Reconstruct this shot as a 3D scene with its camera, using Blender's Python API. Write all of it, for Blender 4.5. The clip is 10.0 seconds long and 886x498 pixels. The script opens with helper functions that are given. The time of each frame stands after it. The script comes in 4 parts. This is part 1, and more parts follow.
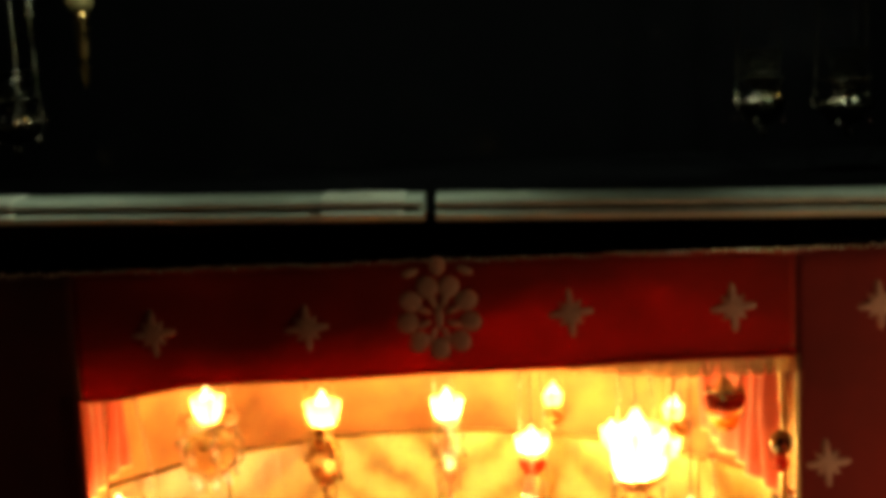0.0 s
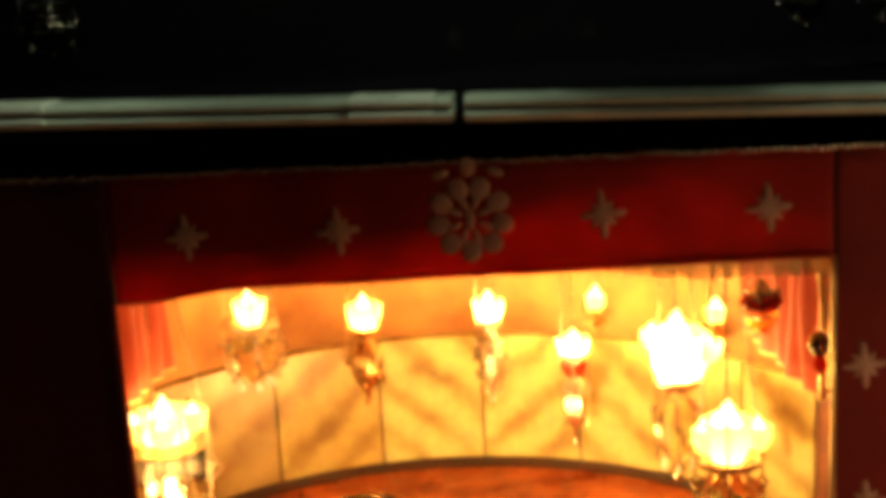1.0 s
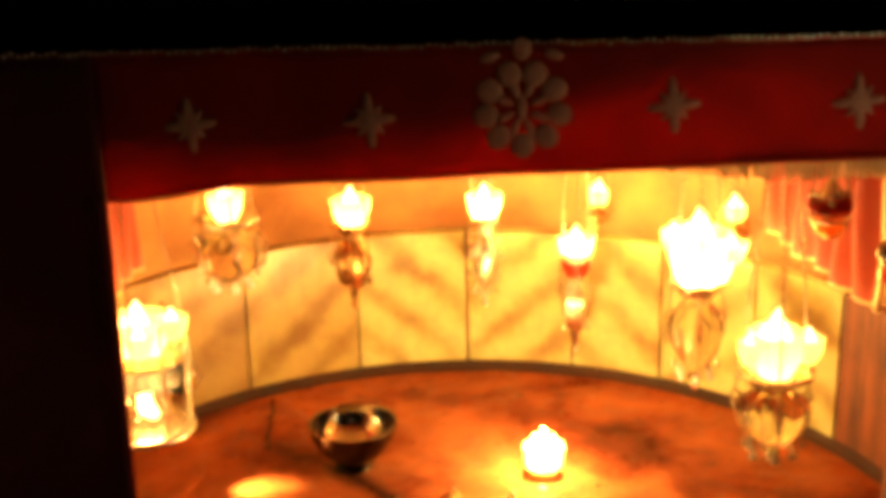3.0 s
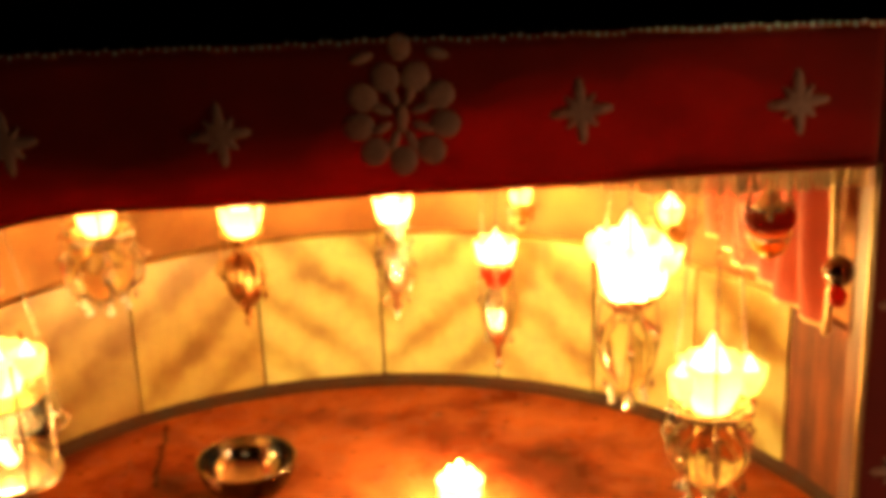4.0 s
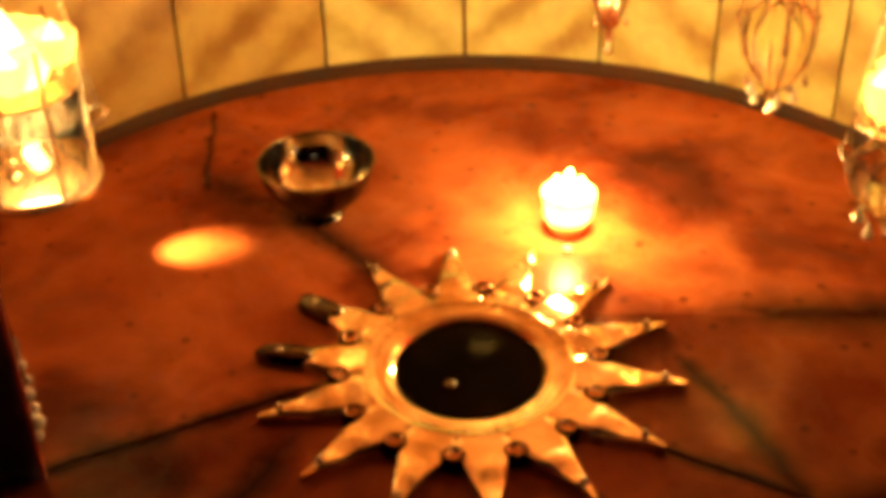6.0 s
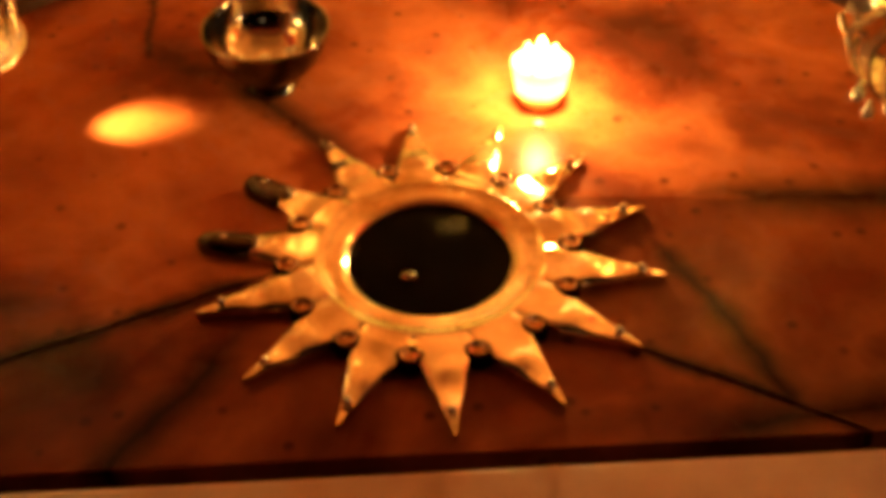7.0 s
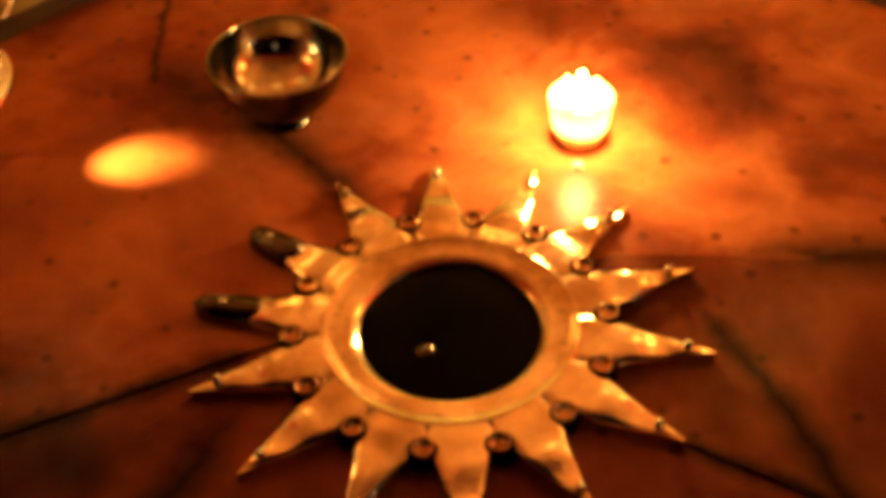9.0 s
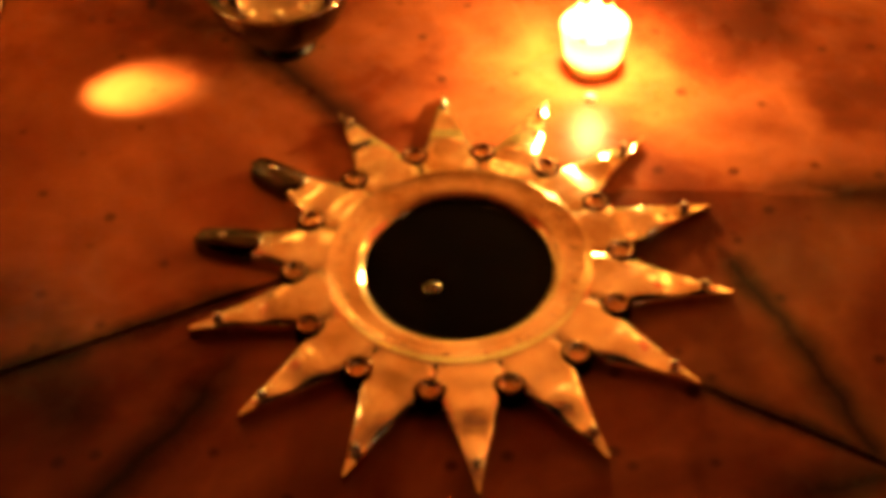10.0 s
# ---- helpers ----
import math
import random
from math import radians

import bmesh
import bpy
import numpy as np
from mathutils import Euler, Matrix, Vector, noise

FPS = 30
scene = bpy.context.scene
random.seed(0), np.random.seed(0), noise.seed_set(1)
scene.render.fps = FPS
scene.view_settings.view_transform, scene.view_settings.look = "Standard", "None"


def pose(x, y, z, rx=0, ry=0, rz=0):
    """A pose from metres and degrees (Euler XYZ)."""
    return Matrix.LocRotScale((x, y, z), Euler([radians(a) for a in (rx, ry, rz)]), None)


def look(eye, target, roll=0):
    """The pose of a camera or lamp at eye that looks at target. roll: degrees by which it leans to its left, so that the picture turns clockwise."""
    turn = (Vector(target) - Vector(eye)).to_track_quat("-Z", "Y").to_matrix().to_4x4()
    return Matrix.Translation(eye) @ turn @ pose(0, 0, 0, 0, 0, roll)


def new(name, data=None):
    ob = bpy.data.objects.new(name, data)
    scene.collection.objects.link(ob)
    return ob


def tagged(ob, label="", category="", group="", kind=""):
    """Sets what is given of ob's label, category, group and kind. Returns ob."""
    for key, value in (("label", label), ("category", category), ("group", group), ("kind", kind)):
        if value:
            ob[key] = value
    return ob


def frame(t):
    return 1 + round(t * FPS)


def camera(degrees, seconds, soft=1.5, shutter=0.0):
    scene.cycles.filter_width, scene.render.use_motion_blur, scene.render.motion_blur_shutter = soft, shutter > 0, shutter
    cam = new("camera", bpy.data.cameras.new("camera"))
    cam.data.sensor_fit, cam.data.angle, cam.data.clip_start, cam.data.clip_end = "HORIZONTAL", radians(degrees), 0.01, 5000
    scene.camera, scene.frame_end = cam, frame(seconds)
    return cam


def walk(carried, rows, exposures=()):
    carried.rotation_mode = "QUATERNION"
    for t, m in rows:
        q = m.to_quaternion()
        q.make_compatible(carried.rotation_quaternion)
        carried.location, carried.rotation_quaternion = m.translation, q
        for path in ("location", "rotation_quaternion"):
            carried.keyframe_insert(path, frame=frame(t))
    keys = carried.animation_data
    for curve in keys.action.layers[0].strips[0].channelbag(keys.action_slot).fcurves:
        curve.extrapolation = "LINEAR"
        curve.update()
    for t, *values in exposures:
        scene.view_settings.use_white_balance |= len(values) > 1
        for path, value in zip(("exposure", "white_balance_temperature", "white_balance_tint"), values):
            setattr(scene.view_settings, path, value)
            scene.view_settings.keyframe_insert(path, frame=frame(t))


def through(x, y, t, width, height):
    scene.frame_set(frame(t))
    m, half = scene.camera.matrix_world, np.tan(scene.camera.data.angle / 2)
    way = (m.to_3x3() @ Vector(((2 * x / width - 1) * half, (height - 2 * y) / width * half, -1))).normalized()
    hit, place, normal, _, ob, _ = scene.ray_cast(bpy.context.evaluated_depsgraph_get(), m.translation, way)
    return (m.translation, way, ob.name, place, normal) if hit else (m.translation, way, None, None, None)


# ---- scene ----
cam = camera(36.5, 10.0, soft=6.5)
PATH = [
    (0, (0.198, -2.066, 1.145), (0.094, -0.092, 0.839), -2.5),
    (0.5, (0.244, -2.06, 1.139), (0.075, -0.105, 0.754), -3.1),
    (1, (0.246, -2.05, 1.134), (0.041, -0.11, 0.696), -3.4),
    (1.5, (0.215, -2.02, 1.122), (-0.01, -0.093, 0.634), -3.7),
    (2, (0.134, -1.934, 1.118), (-0.055, -0.017, 0.582), -3.4),
    (2.2, (0.104, -1.903, 1.122), (-0.061, 0.01, 0.562), -3.0),
    (3.3, (-0.004, -1.775, 1.101), (-0.003, 0.12, 0.46), -1.6),
    (3.5, (0.024, -1.726, 1.098), (0.028, 0.163, 0.44), -2.0),
    (4, (0.112, -1.546, 1.101), (0.13, 0.335, 0.423), -2.2),
    (4.5, (0.152, -1.449, 1.111), (0.16, 0.426, 0.417), -2.3),
    (5, (0.14, -1.402, 1.084), (0.128, 0.439, 0.305), -2.4),
    (5.5, (0.049, -1.281, 1.066), (0.045, 0.45, 0.065), -2.4),
    (5.8, (0.013, -1.212, 1.009), (0.002, 0.464, -0.083), -1.8),
    (6, (-0.016, -1.199, 1.005), (-0.027, 0.444, -0.135), -1.5),
    (6.2, (-0.022, -1.189, 0.982), (-0.044, 0.431, -0.19), -1.2),
    (7.3, (0.042, -1.012, 0.947), (0.055, 0.458, -0.409), -1.1),
    (7.5, (0.064, -0.975, 0.95), (0.058, 0.478, -0.424), -1.8),
    (8, (0.082, -0.936, 0.952), (0.018, 0.511, -0.428), -2.6),
    (8.5, (0.073, -0.91, 0.939), (-0.011, 0.542, -0.434), -2.7),
    (9, (0.051, -0.881, 0.937), (-0.033, 0.575, -0.432), -3.0),
    (9.5, (0.038, -0.859, 0.924), (-0.047, 0.584, -0.459), -2.8),
    (10, (0.041, -0.847, 0.908), (-0.043, 0.537, -0.533), -2.8),
]
walk(cam, [(t, look(eye, target, roll)) for t, eye, target, roll in PATH],
     exposures=[(0, 0.46), (3.5, 0.38), (4.5, 0.06), (5, 0.0), (6, 0.02), (7.5, -0.20), (10, -0.30)])

# ---- light ----
world = bpy.data.worlds.new("grotto_dark")
world.use_nodes = True
world.node_tree.nodes["Background"].inputs["Color"].default_value = (0.5, 0.55, 0.6, 1)
world.node_tree.nodes["Background"].inputs["Strength"].default_value = 0.0008
scene.world = world
scene.view_settings.exposure = 0.0


def lamp_light(name, place, watts, colour, size):
    data = bpy.data.lights.new(name, "POINT")
    data.energy, data.color, data.shadow_soft_size = watts, colour, size
    ob = new(name, data)
    ob.location = place
    return ob


FLAME = (1.0, 0.59, 0.16)


# ---- materials ----
def material(name, rough=0.6, metal=0.0):
    m = bpy.data.materials.new(name)
    m.use_nodes = True
    b = m.node_tree.nodes["Principled BSDF"]
    b.inputs["Roughness"].default_value, b.inputs["Metallic"].default_value = rough, metal
    return m, m.node_tree, b


def coords(nt, scale=(1, 1, 1), rot=(0, 0, 0)):
    mp = nt.nodes.new("ShaderNodeMapping")
    geo = nt.nodes.new("ShaderNodeNewGeometry")
    mp.inputs["Scale"].default_value, mp.inputs["Rotation"].default_value = scale, rot
    nt.links.new(geo.outputs["Position"], mp.inputs["Vector"])
    return mp.outputs["Vector"]


def noise_tex(nt, vec, scale, detail=5.0, rough=0.55, distort=0.0):
    n = nt.nodes.new("ShaderNodeTexNoise")
    n.inputs["Scale"].default_value, n.inputs["Detail"].default_value = scale, detail
    n.inputs["Roughness"].default_value, n.inputs["Distortion"].default_value = rough, distort
    nt.links.new(vec, n.inputs["Vector"])
    return n.outputs["Fac"]


def ramp(nt, fac, stops):
    r = nt.nodes.new("ShaderNodeValToRGB")
    while len(r.color_ramp.elements) < len(stops):
        r.color_ramp.elements.new(0.5)
    for e, (p, c) in zip(r.color_ramp.elements, stops):
        e.position, e.color = p, (*c, 1) if len(c) == 3 else c
    nt.links.new(fac, r.inputs["Fac"])
    return r.outputs["Color"]


def mix(nt, fac, a, b, mode="MIX"):
    m = nt.nodes.new("ShaderNodeMix")
    m.data_type, m.blend_type = "RGBA", mode
    for sock, v in ((m.inputs[0], fac), (m.inputs[6], a), (m.inputs[7], b)):
        if isinstance(v, (int, float)):
            sock.default_value = v
        elif isinstance(v, tuple):
            sock.default_value = (*v, 1)
        else:
            nt.links.new(v, sock)
    return m.outputs[2]


def calc(nt, op, a, b=0.0, clamp=False):
    m = nt.nodes.new("ShaderNodeMath")
    m.operation, m.use_clamp = op, clamp
    for i, v in enumerate((a, b)):
        if isinstance(v, (int, float)):
            m.inputs[i].default_value = v
        else:
            nt.links.new(v, m.inputs[i])
    return m.outputs[0]


def bump(nt, shader, height, strength=0.3, dist=0.003):
    b = nt.nodes.new("ShaderNodeBump")
    b.inputs["Strength"].default_value, b.inputs["Distance"].default_value = strength, dist
    nt.links.new(height, b.inputs["Height"])
    nt.links.new(b.outputs["Normal"], shader.inputs["Normal"])


def near_line(nt, vec, ax, ay, bx, by, width, wobble):
    """1 on a vein or painted shadow from a to b on the floor, 0 away from it."""
    sep = nt.nodes.new("ShaderNodeSeparateXYZ")
    nt.links.new(vec, sep.inputs[0])
    dx, dy = bx - ax, by - ay
    ln = math.hypot(dx, dy)
    ux, uy = dx / ln, dy / ln
    px, py = calc(nt, "SUBTRACT", sep.outputs[0], ax), calc(nt, "SUBTRACT", sep.outputs[1], ay)
    along = calc(nt, "ADD", calc(nt, "MULTIPLY", px, ux), calc(nt, "MULTIPLY", py, uy))
    side = calc(nt, "SUBTRACT", calc(nt, "MULTIPLY", py, ux), calc(nt, "MULTIPLY", px, uy))
    side = calc(nt, "ABSOLUTE", calc(nt, "ADD", side, wobble))
    past = calc(nt, "MAXIMUM", calc(nt, "SUBTRACT", along, ln), calc(nt, "MULTIPLY", along, -1.0))
    past = calc(nt, "MAXIMUM", past, 0.0)
    d = calc(nt, "ADD", side, calc(nt, "MULTIPLY", past, 0.5))
    return calc(nt, "POWER", calc(nt, "SUBTRACT", 1.0, calc(nt, "DIVIDE", d, width * 2.6), clamp=True), 1.0)


# the segment from (-0.225, 0.335) paints the bowl's shadow towards the star
VEINS_AND_SHADOW = [(-0.50, -0.166, -0.20, -0.027, 0.007), (0.21, -0.133, 0.40, -0.242, 0.007), (-0.30, -0.28, -0.215, -0.14, 0.012), (0.258, 0.01, 0.302, -0.083, 0.008), (0.302, -0.083, 0.345, -0.20, 0.012),
         (0.37, 0.108, 0.66, 0.088, 0.022), (-0.225, 0.335, -0.12, 0.225, 0.014), (-0.38, 0.64, -0.36, 0.42, 0.003), (0.30, -0.235, 0.55, -0.20, 0.016)]


def floor_marble(name, tone, gloss=0.06):
    m, nt, b = material(name, 0.16)
    vec = coords(nt)
    big, mid, fine = noise_tex(nt, vec, 3.6, 5, 0.54, 0.25), noise_tex(nt, vec, 11, 5, 0.58, 0.3), noise_tex(nt, vec, 60, 3)
    col = ramp(nt, big, [(0.34, (0.055, 0.011, 0.005)), (0.43, (0.20, 0.044, 0.016)), (0.54, (0.45, 0.145, 0.050)), (0.68, (0.24, 0.052, 0.020))])
    col = mix(nt, ramp(nt, mid, [(0.35, (0, 0, 0)), (0.65, (0.38, 0.38, 0.38))]), col, (0.13, 0.028, 0.012))
    wob = calc(nt, "MULTIPLY", calc(nt, "SUBTRACT", noise_tex(nt, vec, 14, 4, 0.6), 0.5), 0.035)
    total = None
    for ax, ay, bx, by, w in VEINS_AND_SHADOW:
        v = near_line(nt, vec, ax, ay, bx, by, w, wob)
        total = v if total is None else calc(nt, "MAXIMUM", total, v)
    col = mix(nt, calc(nt, "MULTIPLY", total, 0.95), col, (0.014, 0.005, 0.004))
    vor = nt.nodes.new("ShaderNodeTexVoronoi")
    vor.inputs["Scale"].default_value = 22
    nt.links.new(vec, vor.inputs["Vector"])
    col = mix(nt, ramp(nt, vor.outputs["Distance"], [(0.08, (0.7, 0.7, 0.7)), (0.17, (0, 0, 0))]), col, (0.05, 0.013, 0.008))
    col = mix(nt, 1.0, col, tone, "MULTIPLY")
    nt.links.new(col, b.inputs["Base Color"])
    nt.links.new(ramp(nt, mid, [(0.3, (0.20, 0.20, 0.20)), (0.7, (0.34, 0.34, 0.34))]), b.inputs["Roughness"])
    b.inputs["Specular IOR Level"].default_value = gloss
    bump(nt, b, fine, 0.05, 0.001)
    return m


def panel_marble(name, slope, tone=(1.0, 1.0, 1.0)):
    m, nt, b = material(name, 0.28)
    vec = coords(nt)
    sep = nt.nodes.new("ShaderNodeSeparateXYZ")
    nt.links.new(vec, sep.inputs[0])
    wob = calc(nt, "MULTIPLY", noise_tex(nt, vec, 6, 4, 0.6), 0.11)
    across = calc(nt, "ADD", calc(nt, "ADD", calc(nt, "MULTIPLY", sep.outputs[0], slope), calc(nt, "MULTIPLY", sep.outputs[2], 0.75)), wob)
    band = calc(nt, "ADD", calc(nt, "MULTIPLY", calc(nt, "SINE", calc(nt, "MULTIPLY", across, 66)), 0.20), calc(nt, "ADD", 0.02, calc(nt, "MULTIPLY", noise_tex(nt, vec, 8, 5, 0.6), 0.95)))
    col = ramp(nt, band, [(0.18, (0.30, 0.20, 0.06)), (0.32, (0.44, 0.36, 0.12)), (0.50, (0.60, 0.57, 0.22)), (0.78, (0.72, 0.71, 0.31))])
    col = mix(nt, ramp(nt, noise_tex(nt, vec, 26, 6, 0.7), [(0.42, (0, 0, 0)), (0.7, (0.4, 0.4, 0.4))]), col, (0.42, 0.27, 0.15))
    col = mix(nt, 1.0, col, tone, "MULTIPLY")
    nt.links.new(col, b.inputs["Base Color"])
    bump(nt, b, noise_tex(nt, vec, 70, 3), 0.06, 0.001)
    return m


def plain(name, lo, hi, rough, metal=0.0, scale=20, relief=0.2, dist=0.002, span=(0.35, 0.65)):
    m, nt, b = material(name, rough, metal)
    vec = coords(nt)
    n = noise_tex(nt, vec, scale, 5, 0.6)
    wear = noise_tex(nt, vec, scale * 0.18, 3, 0.5)
    col = ramp(nt, calc(nt, "ADD", calc(nt, "MULTIPLY", n, 0.6), calc(nt, "MULTIPLY", wear, 0.4)), [(span[0], lo), (span[1], hi)])
    nt.links.new(col, b.inputs["Base Color"])
    nt.links.new(ramp(nt, n, [(0.3, (rough * 0.75,) * 3), (0.7, (min(1, rough * 1.25),) * 3)]), b.inputs["Roughness"])
    if relief:
        bump(nt, b, n, relief, dist)
    return m


def cloth(name, lo, hi, through):
    m, nt, b = material(name, 0.85)
    vec = coords(nt)
    col = ramp(nt, noise_tex(nt, vec, 7, 4), [(0.3, lo), (0.7, hi)])
    nt.links.new(col, b.inputs["Base Color"])
    b.inputs["Sheen Weight"].default_value = 0.25
    weave = noise_tex(nt, coords(nt, (1, 1, 1)), 420, 2)
    bump(nt, b, weave, 0.25, 0.001)
    tr, mx, out = nt.nodes.new("ShaderNodeBsdfTranslucent"), nt.nodes.new("ShaderNodeMixShader"), nt.nodes["Material Output"]
    nt.links.new(col, tr.inputs["Color"])
    mx.inputs[0].default_value = through
    nt.links.new(b.outputs[0], mx.inputs[1])
    nt.links.new(tr.outputs[0], mx.inputs[2])
    nt.links.new(mx.outputs[0], out.inputs["Surface"])
    return m


def glass(name, colour, rough=0.03):
    m, nt, b = material(name, rough)
    b.inputs["Base Color"].default_value = (*colour, 1)
    b.inputs["Transmission Weight"].default_value = 1.0
    b.inputs["IOR"].default_value = 1.3
    return m


def glow(name, colour, strength):
    m, nt, b = material(name, 0.5)
    b.inputs["Base Color"].default_value = (*colour, 1)
    b.inputs["Emission Color"].default_value = (*colour, 1)
    b.inputs["Emission Strength"].default_value = strength
    return m


M_FLOOR = floor_marble("polished_red_marble", (1.0, 0.92, 0.92))
# front and east tones are darkened to hold the shade on the floor there
M_FLOOR_FRONT_SHADE = floor_marble("front_marble_shaded", (0.60, 0.44, 0.46), 0.04)
M_FLOOR_EAST_SHADE = floor_marble("east_marble_shaded", (0.56, 0.50, 0.50), 0.04)
M_PANEL_L = panel_marble("cream_marble_rising_veins", -0.65)
M_PANEL_R = panel_marble("cream_marble_falling_veins", 0.65)
# the cream marble toned down: the dim west end put into its colour
M_PANEL_DIM_BROWN = panel_marble("dimmed_marble_rising_veins", -0.65, (0.58, 0.40, 0.32))
M_PANEL_DIM_HONEY = panel_marble("half_dimmed_marble_veins", -0.65, (0.80, 0.64, 0.52))
M_STONE = plain("smoked_plaster", (0.26, 0.095, 0.028), (0.46, 0.215, 0.070), 0.8, 0, 14, 0.4, 0.006)
M_PIER = plain("smoked_red_stone", (0.10, 0.026, 0.010), (0.23, 0.068, 0.022), 0.7, 0, 14, 0.4, 0.006)


def streaked(name, lo, hi):
    """Stone with upright streaks."""
    m, nt, b = material(name, 0.55)
    run = noise_tex(nt, coords(nt, (1, 1, 0.10)), 34, 4, 0.6)
    col = ramp(nt, calc(nt, "ADD", calc(nt, "MULTIPLY", run, 0.7), calc(nt, "MULTIPLY", noise_tex(nt, coords(nt), 11, 5, 0.6), 0.3)), [(0.38, lo), (0.62, hi)])
    nt.links.new(col, b.inputs["Base Color"])
    bump(nt, b, run, 0.5, 0.006)
    return m


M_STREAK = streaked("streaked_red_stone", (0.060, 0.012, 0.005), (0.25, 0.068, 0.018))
# near-black colour stands in for the unlit dark round the altar
M_UNLIT = plain("unlit_black_rock", (0.001, 0.001, 0.0016), (0.004, 0.0037, 0.005), 0.9, 0, 4, 0.6, 0.03)
M_UNLIT.node_tree.nodes["Principled BSDF"].inputs["Specular IOR Level"].default_value = 0.05
M_SILL = plain("worn_pink_marble", (0.40, 0.20, 0.15), (0.60, 0.36, 0.28), 0.35, 0, 9, 0.1)
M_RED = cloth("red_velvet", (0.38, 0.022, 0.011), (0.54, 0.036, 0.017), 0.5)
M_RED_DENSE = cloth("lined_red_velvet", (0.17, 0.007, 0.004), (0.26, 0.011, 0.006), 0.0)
# shaded copy of the red cloth, for the dim west drop
M_RED_SHADED = cloth("shaded_red_cloth", (0.050, 0.003, 0.003), (0.085, 0.005, 0.004), 0.0)
M_ORANGE = cloth("orange_red_cloth", (0.42, 0.034, 0.007), (0.55, 0.070, 0.014), 0.35)
M_THREAD = plain("silver_thread", (0.50, 0.28, 0.20), (0.74, 0.50, 0.38), 0.5, 0.05, 160, 0.6, 0.001)
M_BEAD = plain("pale_silver_bead", (0.70, 0.66, 0.60), (0.92, 0.90, 0.86), 0.25, 0.3, 200, 0.3, 0.001)
M_GOLD = plain("gold_braid", (0.55, 0.38, 0.16), (0.80, 0.60, 0.30), 0.4, 0.6, 180, 0.6, 0.001)
M_SILVER = plain("aged_silver", (0.66, 0.59, 0.48), (0.96, 0.92, 0.82), 0.20, 1.0, 95, 0.75, 0.003)
M_STAR = plain("worn_silver_gilt", (0.46, 0.34, 0.20), (1.0, 0.95, 0.80), 0.13, 1.0, 18, 0.30, 0.004, (0.40, 0.60))
M_RIVET = plain("brown_copper_rivet", (0.22, 0.10, 0.05), (0.55, 0.32, 0.17), 0.24, 1.0, 60, 0.3, 0.002)
M_TARNISH = plain("tarnished_silver", (0.13, 0.11, 0.085), (0.34, 0.30, 0.25), 0.16, 1.0, 30, 0.2, 0.002)
M_POLISH = plain("polished_silver", (0.30, 0.285, 0.25), (0.62, 0.59, 0.52), 0.12, 1.0, 30, 0.15, 0.002)
M_DULL = plain("dull_dark_silver", (0.035, 0.032, 0.028), (0.12, 0.11, 0.10), 0.15, 1.0, 26, 0.12, 0.001)
M_DARK = plain("near_black_finish", (0.0015, 0.0012, 0.001), (0.004, 0.003, 0.002), 0.08, 0, 20, 0.05)
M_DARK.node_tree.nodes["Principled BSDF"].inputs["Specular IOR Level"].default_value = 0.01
M_FOOT = plain("red_brown_mortar", (0.020, 0.006, 0.003), (0.065, 0.019, 0.008), 0.9, 0, 30, 0.4)
M_JOINT = plain("dark_joint", (0.03, 0.018, 0.012), (0.07, 0.04, 0.025), 0.9, 0, 40, 0.3)
M_ALTAR = plain("grey_green_marble", (0.52, 0.55, 0.46), (0.74, 0.77, 0.66), 0.22, 0, 18, 0.1)
M_WHITE = plain("white_marble_piece", (0.70, 0.68, 0.58), (0.85, 0.83, 0.72), 0.3, 0, 18, 0.1)
M_BRASS = plain("old_brass", (0.40, 0.22, 0.08), (0.62, 0.38, 0.16), 0.3, 1.0, 40, 0.2)
M_GLASS = glass("clear_lamp_glass", (1.0, 0.93, 0.78))
M_FLAME = glow("oil_flame", (1.0, 0.64, 0.24), 5)
M_OIL = glass("lamp_oil", (1.0, 0.72, 0.22), 0.1)


# ---- building helpers ----
def finish(ob, smooth):
    for p in ob.data.polygons:
        p.use_smooth = smooth
    return ob


def part(name, bm, mat, parent=None, label="", smooth=False):
    me = bpy.data.meshes.new(name)
    bmesh.ops.recalc_face_normals(bm, faces=bm.faces)
    bm.to_mesh(me)
    bm.free()
    me.materials.append(mat)
    ob = new(name, me)
    if parent is not None:
        ob.parent = parent
    if label:
        ob["label"] = label
    return finish(ob, smooth)


def empty(name, place, rz=0.0):
    ob = new(name)
    ob.matrix_basis = pose(*place, 0, 0, rz)
    return ob


def box(bm, x0, x1, y0, y1, z0, z1, bevel=0.0):
    r = bmesh.ops.create_cube(bm, size=1.0)
    for v in r["verts"]:
        v.co = Vector(((x0 + x1) / 2 + v.co.x * (x1 - x0), (y0 + y1) / 2 + v.co.y * (y1 - y0), (z0 + z1) / 2 + v.co.z * (z1 - z0)))
    if bevel:
        es = list({e for v in r["verts"] for e in v.link_edges})
        bmesh.ops.bevel(bm, geom=es, offset=bevel, segments=2, affect="EDGES", profile=0.5)
    return bm


def lathe(profile, steps=24, bm=None, place=(0, 0, 0), lobes=0, depth=0.0):
    """A turned form from (radius, height) pairs; lobes: ribs round it."""
    bm = bm or bmesh.new()
    rings = []
    for r, z in profile:
        ring = []
        for i in range(steps):
            a = 2 * math.pi * i / steps
            k = 1 + depth * math.cos(lobes * a) if lobes else 1
            ring.append(bm.verts.new((place[0] + r * k * math.cos(a), place[1] + r * k * math.sin(a), place[2] + z)))
        rings.append(ring)
    for a, b in zip(rings, rings[1:]):
        for i in range(steps):
            bm.faces.new((a[i], a[(i + 1) % steps], b[(i + 1) % steps], b[i]))
    return bm


